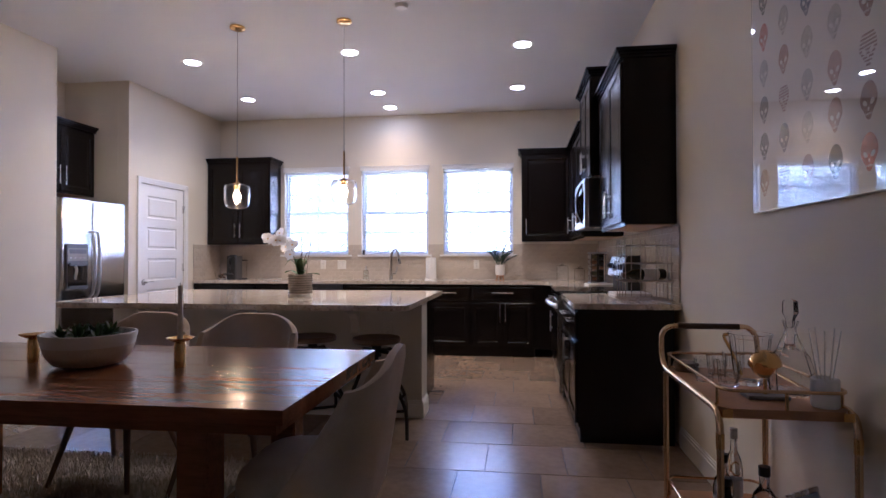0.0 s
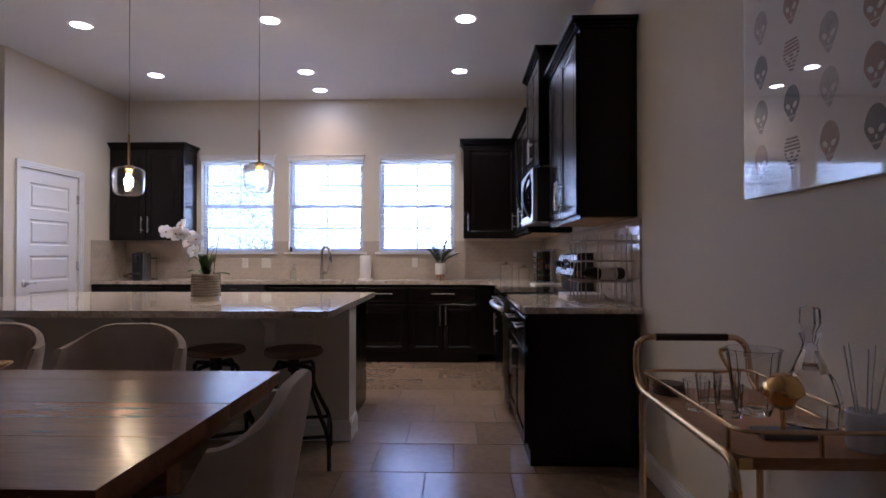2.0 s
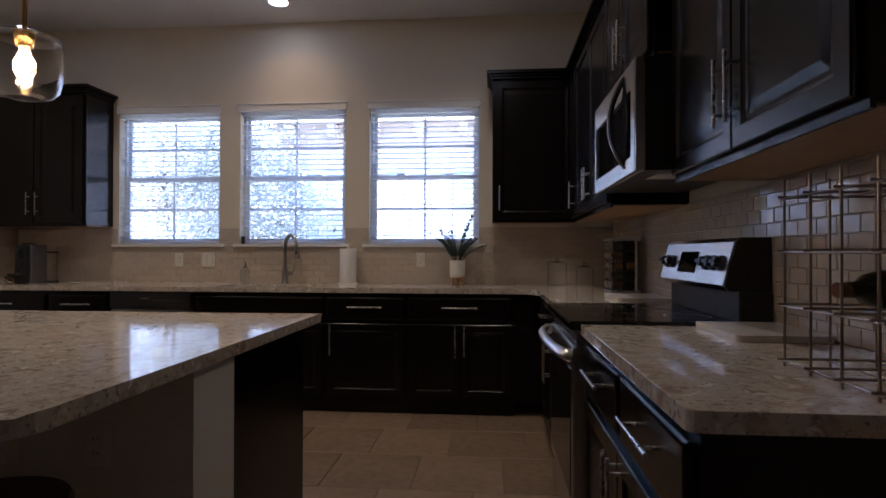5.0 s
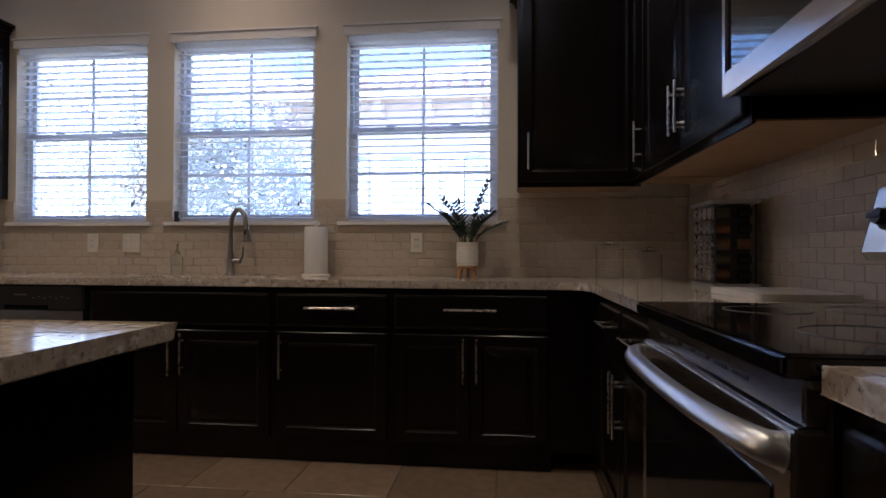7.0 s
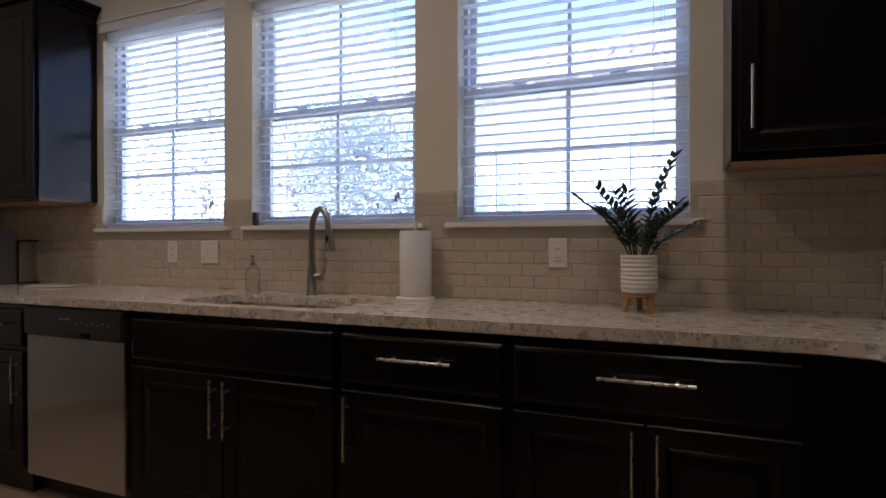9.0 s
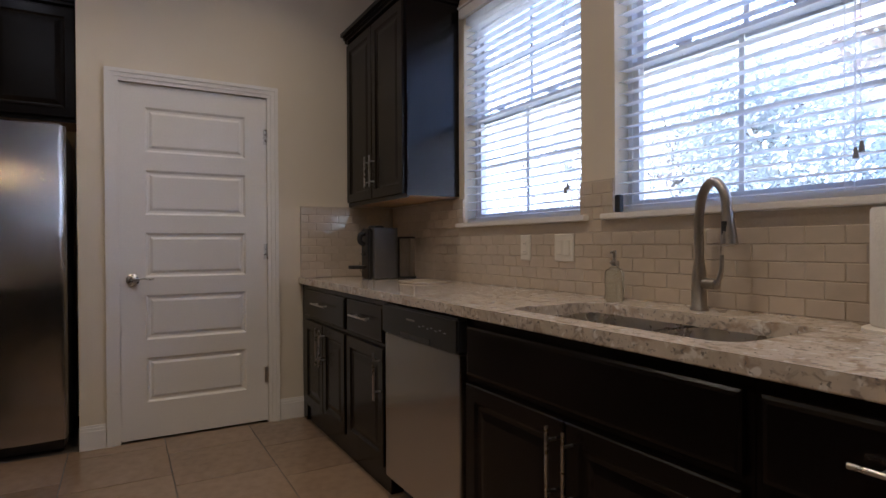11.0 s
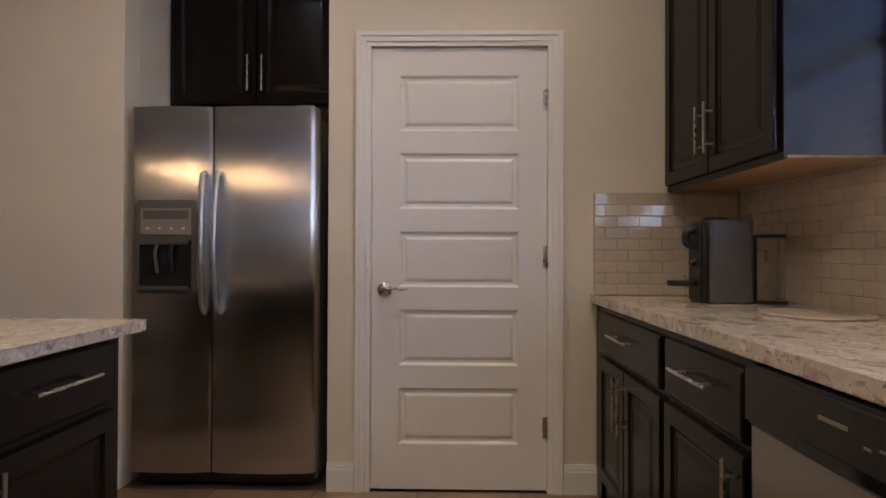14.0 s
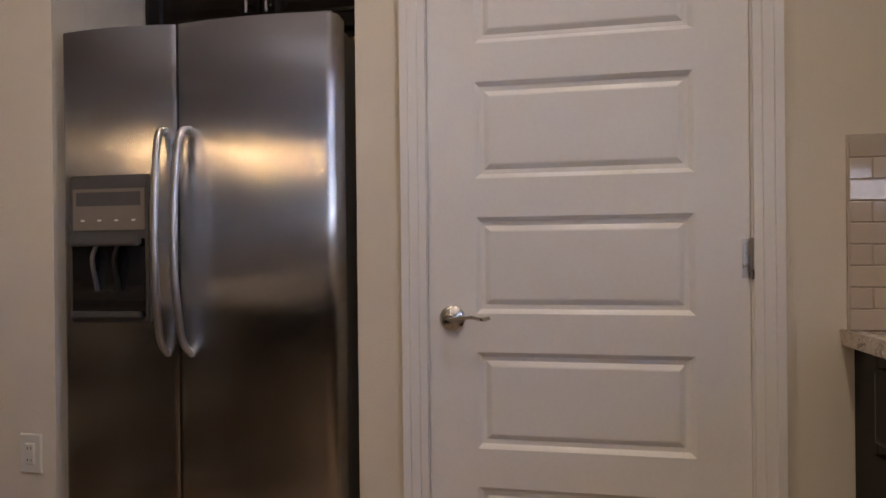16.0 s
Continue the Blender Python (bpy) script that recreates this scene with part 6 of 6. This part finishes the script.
# ---- shag rug under the table ----
def rug():
    x0, x1, y0, y1 = -3.2, -1.02, 0.2, 2.2
    t = thing("rug", ((x0 + x1) / 2, (y0 + y1) / 2, 0.004), "cream long-pile shag rug under the table", "rug")
    part("backing", box(x0, x1, y0, y1, 0.0042, 0.014), RUGM, t)
    rnd = random.Random(5)
    verts, faces = [], []
    for _ in range(26000):
        x, y = rnd.uniform(x0, x1), rnd.uniform(y0 + 0.6, y1)
        a, h, l = rnd.uniform(0, math.tau), rnd.uniform(0.025, 0.05), rnd.uniform(0, 0.035)
        dx, dy = math.cos(a), math.sin(a)
        w = 0.004
        i = len(verts)
        verts += [(x - dy * w, y + dx * w, 0.012), (x + dy * w, y - dx * w, 0.012), (x + dx * l, y + dy * l, 0.012 + h)]
        faces.append((i, i + 1, i + 2))
    me = bpy.data.meshes.new("pile")
    me.from_pydata(verts, [], faces)
    me.materials.append(RUGM)
    ob = tagged(new("pile", me), kind="stuff")
    ob.parent = t
    ob.location = -Vector(t.location)


rug()


# ---- on the bar cart ----
def decanter(x, y, z, s=1.0):
    t = thing("decanter", (x, y, z), "clear cut-glass decanter with stopper on the cart", "decanter")
    g = part("bottle", lathe([(0, 0), (0.055 * s, 0), (0.062 * s, 0.01), (0.066 * s, 0.07 * s), (0.05 * s, 0.12 * s), (0.022 * s, 0.155 * s), (0.016 * s, 0.20 * s), (0.024 * s, 0.225 * s), (0.020 * s, 0.225 * s), (0.012 * s, 0.20 * s), (0.046 * s, 0.117 * s), (0.061 * s, 0.07 * s), (0.056 * s, 0.016), (0, 0.016)], (x, y, z), seg=12), CLEAR, t)
    k = part("stopper", lathe([(0, 0.20 * s), (0.011 * s, 0.205 * s), (0.014 * s, 0.23 * s), (0.024 * s, 0.25 * s), (0.022 * s, 0.285 * s), (0, 0.295 * s)], (x, y, z), seg=8), CLEAR, t, "glass stopper")
    g.visible_shadow = k.visible_shadow = False


def tumbler(x, y, z, r, h):
    t = thing("drinking_glass", (x, y, z), "cut crystal drinking glass on the cart", "glass", "glasses on the cart")
    g = part("glass", lathe([(0, 0), (r * 0.8, 0), (r, h), (r - 0.003, h), (r * 0.78, 0.012), (0, 0.012)], (x, y, z), seg=14), CLEAR, t)
    g.visible_shadow = False


def skull(x, y, z):
    """A gold skull as one plain rounded shape."""
    bm = bmesh.new()
    bmesh.ops.create_icosphere(bm, subdivisions=3, radius=1)
    for v in bm.verts:
        c = v.co
        k = 1.0
        if c.z < -0.25:
            k = 0.66 if c.x > -0.1 else 0.82
        for ey in (-0.35, 0.35):
            d = (c - Vector((-0.86, ey, 0.0))).length
            if d < 0.32:
                k -= 0.38 * (1 - d / 0.32)
        v.co = Vector((c.x * 0.06 * k, c.y * 0.047 * k, c.z * 0.052 * k))
    bmesh.ops.rotate(bm, verts=bm.verts, matrix=Matrix.Rotation(radians(35), 3, "Z"))
    bmesh.ops.translate(bm, verts=bm.verts, vec=(x, y, z + 0.05))
    ob = part("ornament", bm, BRASS, None, smooth=True)
    tagged(ob, "gold skull ornament on a slim slate-based stand", "ornament")


def bottle(x, y, z, h, r, mat, cap, label):
    t = thing("bottle", (x, y, z), label, "bottle", "bottles on the cart")
    g = part("bottle", lathe([(0, 0), (r, 0), (r, h * 0.6), (r * 0.8, h * 0.7), (r * 0.38, h * 0.78), (r * 0.38, h * 0.9), (0, h * 0.9)], (x, y, z)), mat, t, smooth=True)
    part("cap", lathe([(0, h * 0.901), (r * 0.45, h * 0.901), (r * 0.45, h), (0, h)], (x, y, z)), cap, t, smooth=True)
    part("label", lathe([(r + 0.0005, h * 0.15), (r + 0.0005, h * 0.5)], (x, y, z)), PAPER, t, smooth=True)


def cart_things():
    z = CART + 0.0005
    decanter(1.355, 1.17, z, 1.1)
    for p in ((1.13, 1.34, 0.038, 0.085), (1.20, 1.42, 0.038, 0.085), (1.19, 1.27, 0.04, 0.09), (1.27, 1.45, 0.04, 0.09)):
        tumbler(p[0], p[1], z, p[2], p[3])
    t = thing("ice_bucket", (1.275, 1.30, z), "cut crystal ice bucket with gold tongs", "ice bucket")
    g = part("bucket", lathe([(0, 0), (0.045, 0), (0.052, 0.02), (0.058, 0.06), (0.07, 0.17), (0.076, 0.185), (0.072, 0.184), (0.066, 0.168), (0.048, 0.022), (0, 0.012)], (1.275, 1.30, z), seg=14), CLEAR, t)
    g.visible_shadow = False
    part("tongs", tube(arc([(1.255, 1.32, z + 0.03), (1.23, 1.33, z + 0.10), (1.20, 1.34, z + 0.165), (1.215, 1.345, z + 0.175)]), 0.008, flat=0.5), BRASS, t, smooth=True)
    s = thing("ornament_stand", (1.245, 1.10, z), "grey slate base with slim gold post", "stand")
    part("base", box(1.18, 1.31, 1.065, 1.14, z, z + 0.012), SLATE, s, "grey slate base", bevel=0.002)
    part("post", rod((1.245, 1.10, z + 0.012), (1.245, 1.10, z + 0.062), 0.006), BRASS, s, smooth=True)
    skull(1.245, 1.10, z + 0.056)
    d = thing("reed_diffuser", (1.38, 1.005, z), "frosted white glass jar holding thin pale reeds", "diffuser")
    part("jar", lathe([(0, 0), (0.036, 0), (0.039, 0.006), (0.039, 0.085), (0.034, 0.09), (0.031, 0.085), (0.031, 0.03), (0, 0.03)], (1.38, 1.005, z)), FROST, d, "frosted white jar", smooth=True)
    for k in range(5):
        a = k * math.tau / 5 + 0.4
        part("reed", rod((1.38 + 0.012 * math.cos(a), 1.005 + 0.012 * math.sin(a), z + 0.031), (1.38 + 0.042 * math.cos(a), 1.005 + 0.05 * math.sin(a), z + 0.24), 0.0016, seg=6), PLATE, d)
    c = thing("coaster_stack", (1.115, 1.53, z), "stack of brown leather coasters", "coaster")
    for i in range(4):
        part("coaster", lathe([(0, i * 0.009), (0.048, i * 0.009), (0.048, i * 0.009 + 0.007), (0, i * 0.009 + 0.007)], (1.115 + 0.003 * (i % 2), 1.53, z)), SEATW, c, smooth=True)
    zl = 0.2205
    bottle(1.13, 1.12, zl, 0.25, 0.036, WINEGL, BLACKPL, "dark liqueur bottle on the lower tray")
    bottle(1.24, 1.10, zl, 0.30, 0.04, CLEAR, BLACKPL, "clear spirit bottle with black cap")
    bottle(1.16, 1.24, zl, 0.29, 0.034, CLEAR, BLACKPL, "slim clear bottle with black cap")
    bottle(1.22, 1.31, zl, 0.36, 0.03, CLEAR, CERAM, "tall clear bottle on the lower tray")
    f = thing("photo_frame", (1.35, 1.03, zl), "small leaning frame with pale blue glass", "photo frame")
    tilt = pose(1.35, 1.04, zl + 0.125, 0, 0, 35) @ pose(0, 0, 0, -12)
    bm = bmesh.new()
    bmesh.ops.create_cube(bm, size=1, matrix=tilt @ Matrix.Diagonal((0.16, 0.012, 0.24, 1)))
    part("frame", bm, NICKEL, f, bevel=0.002)
    bm = bmesh.new()
    bmesh.ops.create_cube(bm, size=1, matrix=tilt @ Matrix.Translation((0, -0.008, 0)) @ Matrix.Diagonal((0.13, 0.003, 0.21, 1)))
    part("picture", bm, BLUEP, f)


FROST = material("frosted_jar_glass", (0.74, 0.72, 0.70), 0.3, vary=0.03, bump=0.0)
translucent(FROST, 0.4)
SLATE = material("grey_slate", (0.16, 0.17, 0.19), 0.5, vary=0.2, bump=0.05)
BLUEP = material("pale_blue_print", (0.35, 0.45, 0.58), 0.15, vary=0.1, bump=0.0)
cart_things()


# ---- outdoors ----
def outdoors():
    structure("ground", box(-500, 500, -500, 500, -0.7, -0.3), GRASS, "sunlit pale ground and lawn outside the windows", "ground")
    t = thing("neighbour_house", (4.5, 17, -0.3), "cream stucco house with bracketed eaves and tile roof", "house")
    X0, X1, Y0, Y1, H = -4.3, 14.0, 14.0, 24.0, 4.1
    part("wall", box(X0, X1, Y0, Y1, -0.3, H), STUCCO, t)
    bm = bmesh.new()
    o = 0.55
    v = [bm.verts.new(p) for p in ((X0 - o, Y0 - o, H), (X1 + o, Y0 - o, H), (X1 + o, Y1 + o, H), (X0 - o, Y1 + o, H), (X0 + 4, 19, H + 2.4), (X1 - 4, 19, H + 2.4))]
    for f in ((3, 2, 1, 0), (0, 1, 5, 4), (1, 2, 5), (2, 3, 4, 5), (3, 0, 4)):
        bm.faces.new([v[i] for i in f])
    roof = part("roof", bm, ROOFT, t, "terracotta tile roof")
    bm = bmesh.new()
    for i in range(60):
        x = X0 - o + 0.15 + i * 0.325
        if x < X1 + o:
            rod((x, Y0 - o - 0.03, H + 0.05), (x, Y0 - o + 1.2, H + 0.05 + 0.52), 0.11, bm, seg=8)
    tagged(part("roof_tiles", bm, ROOFT, roof), kind="stuff")
    part("fascia", box(X0 - o, X1 + o, Y0 - o - 0.02, Y0 - o + 0.02, H - 0.16, H - 0.001), STUCCO, t)
    for i in range(19):
        x = X0 + 0.3 + i * 0.95
        part("bracket", box(x, x + 0.16, Y0 - 0.42, Y0 - 0.001, H - 0.42, H - 0.161), STUCCO, t)
    part("band", box(X0 - 0.03, X1 + 0.03, Y0 - 0.04, Y0 - 0.0005, H - 0.62, H - 0.43), BANDM, t)
    for x in (-3.2, -0.9, 2.2, 5.2):
        w = part("window", box(x - 0.45, x + 0.45, Y0 - 0.03, Y0 - 0.0006, 1.2, 2.9), FARGLASS, t)
        bm = bmesh.new()
        for a in ((x - 0.5, x - 0.44), (x + 0.44, x + 0.5), (x - 0.02, x + 0.02)):
            box(a[0], a[1], Y0 - 0.06, Y0 - 0.031, 1.15, 2.95, bm)
        for a in ((1.15, 1.2), (2.03, 2.07), (2.9, 2.95)):
            box(x - 0.44, x + 0.44, Y0 - 0.059, Y0 - 0.0312, a[0], a[1], bm)
        part("frame", bm, VINYL, w)
        for s in (-1, 1):
            part("shutter", box(x + s * 0.72 - 0.2, x + s * 0.72 + 0.2, Y0 - 0.04, Y0 - 0.0007, 1.15, 2.95), SHUTTER, t, "pale blue shutter")


FARGLASS = material("far_window_glass", (0.62, 0.68, 0.74), 0.5, vary=0.1, bump=0.0)
GRASS = material("dry_lawn", (0.42, 0.40, 0.30), 0.9, vary=0.3, scale=1.5, fine=30, bump=0.2)
STUCCO = material("cream_stucco", (0.72, 0.66, 0.60), 0.9, vary=0.06, fine=40, bump=0.1)
BANDM = material("rose_stucco", (0.60, 0.52, 0.52), 0.9, vary=0.06, fine=40, bump=0.1)
ROOFT = material("terracotta", (0.62, 0.50, 0.46), 0.85, vary=0.25, scale=3, fine=30, bump=0.1)
SHUTTER = material("blue_shutter", (0.45, 0.52, 0.55), 0.6, vary=0.05, bump=0.0)
BARK = material("bark", (0.26, 0.22, 0.19), 0.9, vary=0.3, fine=40, bump=0.4, stretch=(1, 1, 0.3))
TREEL = material("tree_leaf", (0.25, 0.295, 0.23), 0.5, vary=0.25, scale=2, fine=20, bump=0.0)
translucent(TREEL, 0.7)
outdoors()


def tree(x, y, h, spread, seed):
    rnd = random.Random(seed)
    t = thing("tree", (x, y, -0.3), "leafy green tree outside the windows", "tree", "garden trees")
    trunk = tube(arc([(x, y, -0.3), (x + 0.1, y, 0.9), (x - 0.05, y, h * 0.45), (x + 0.1, y, h * 0.8)], 4), [0.17, 0.165, 0.16, 0.155, 0.15, 0.14, 0.13, 0.12, 0.11, 0.09, 0.07, 0.05, 0.03], seg=10)
    ends = []
    for k in range(13):
        a, z0 = rnd.uniform(0, math.tau), rnd.uniform(0.12, 0.78) * h
        l = spread * rnd.uniform(0.5, 1.0)
        e = Vector((x + l * math.cos(a), y + l * math.sin(a), z0 + rnd.uniform(0.2, 0.9)))
        tube(arc([(x, y, z0), ((x + e.x) / 2, (y + e.y) / 2, z0 + 0.15), e], 4), [0.05, 0.045, 0.04, 0.035, 0.03, 0.025, 0.02, 0.015, 0.01], trunk, seg=6)
        ends += [e, (e + Vector((x, y, z0))) / 2 + Vector((0, 0, 0.25))]
    part("trunk", trunk, BARK, t, smooth=True)
    verts, faces = [], []
    for _ in range(26000):
        c = rnd.choice(ends)
        p = c + Vector((rnd.gauss(0, 0.5), rnd.gauss(0, 0.5), rnd.gauss(0, 0.42)))
        d = Vector((rnd.uniform(-1, 1), rnd.uniform(-1, 1), rnd.uniform(-0.8, 0.4))).normalized() * rnd.uniform(0.055, 0.1)
        s = d.orthogonal().normalized() * rnd.uniform(0.02, 0.034)
        i = len(verts)
        verts += [p, p + d * 0.5 + s, p + d, p + d * 0.5 - s]
        faces.append((i, i + 1, i + 2, i + 3))
    me = bpy.data.meshes.new("crown")
    o = ORIGIN[t]
    me.from_pydata([v - o for v in verts], [], faces)
    me.materials.append(TREEL)
    ob = new("crown", me)
    ob.parent = t


tree(-6.1, 12.6, 5.3, 1.9, 1)
tree(-9.4, 13.8, 6.0, 2.2, 2)
tree(-4.6, 13.0, 3.6, 1.2, 3)
tree(-13.0, 15.0, 6.4, 2.4, 4)
tree(-8.0, 18.0, 6.8, 2.4, 5)
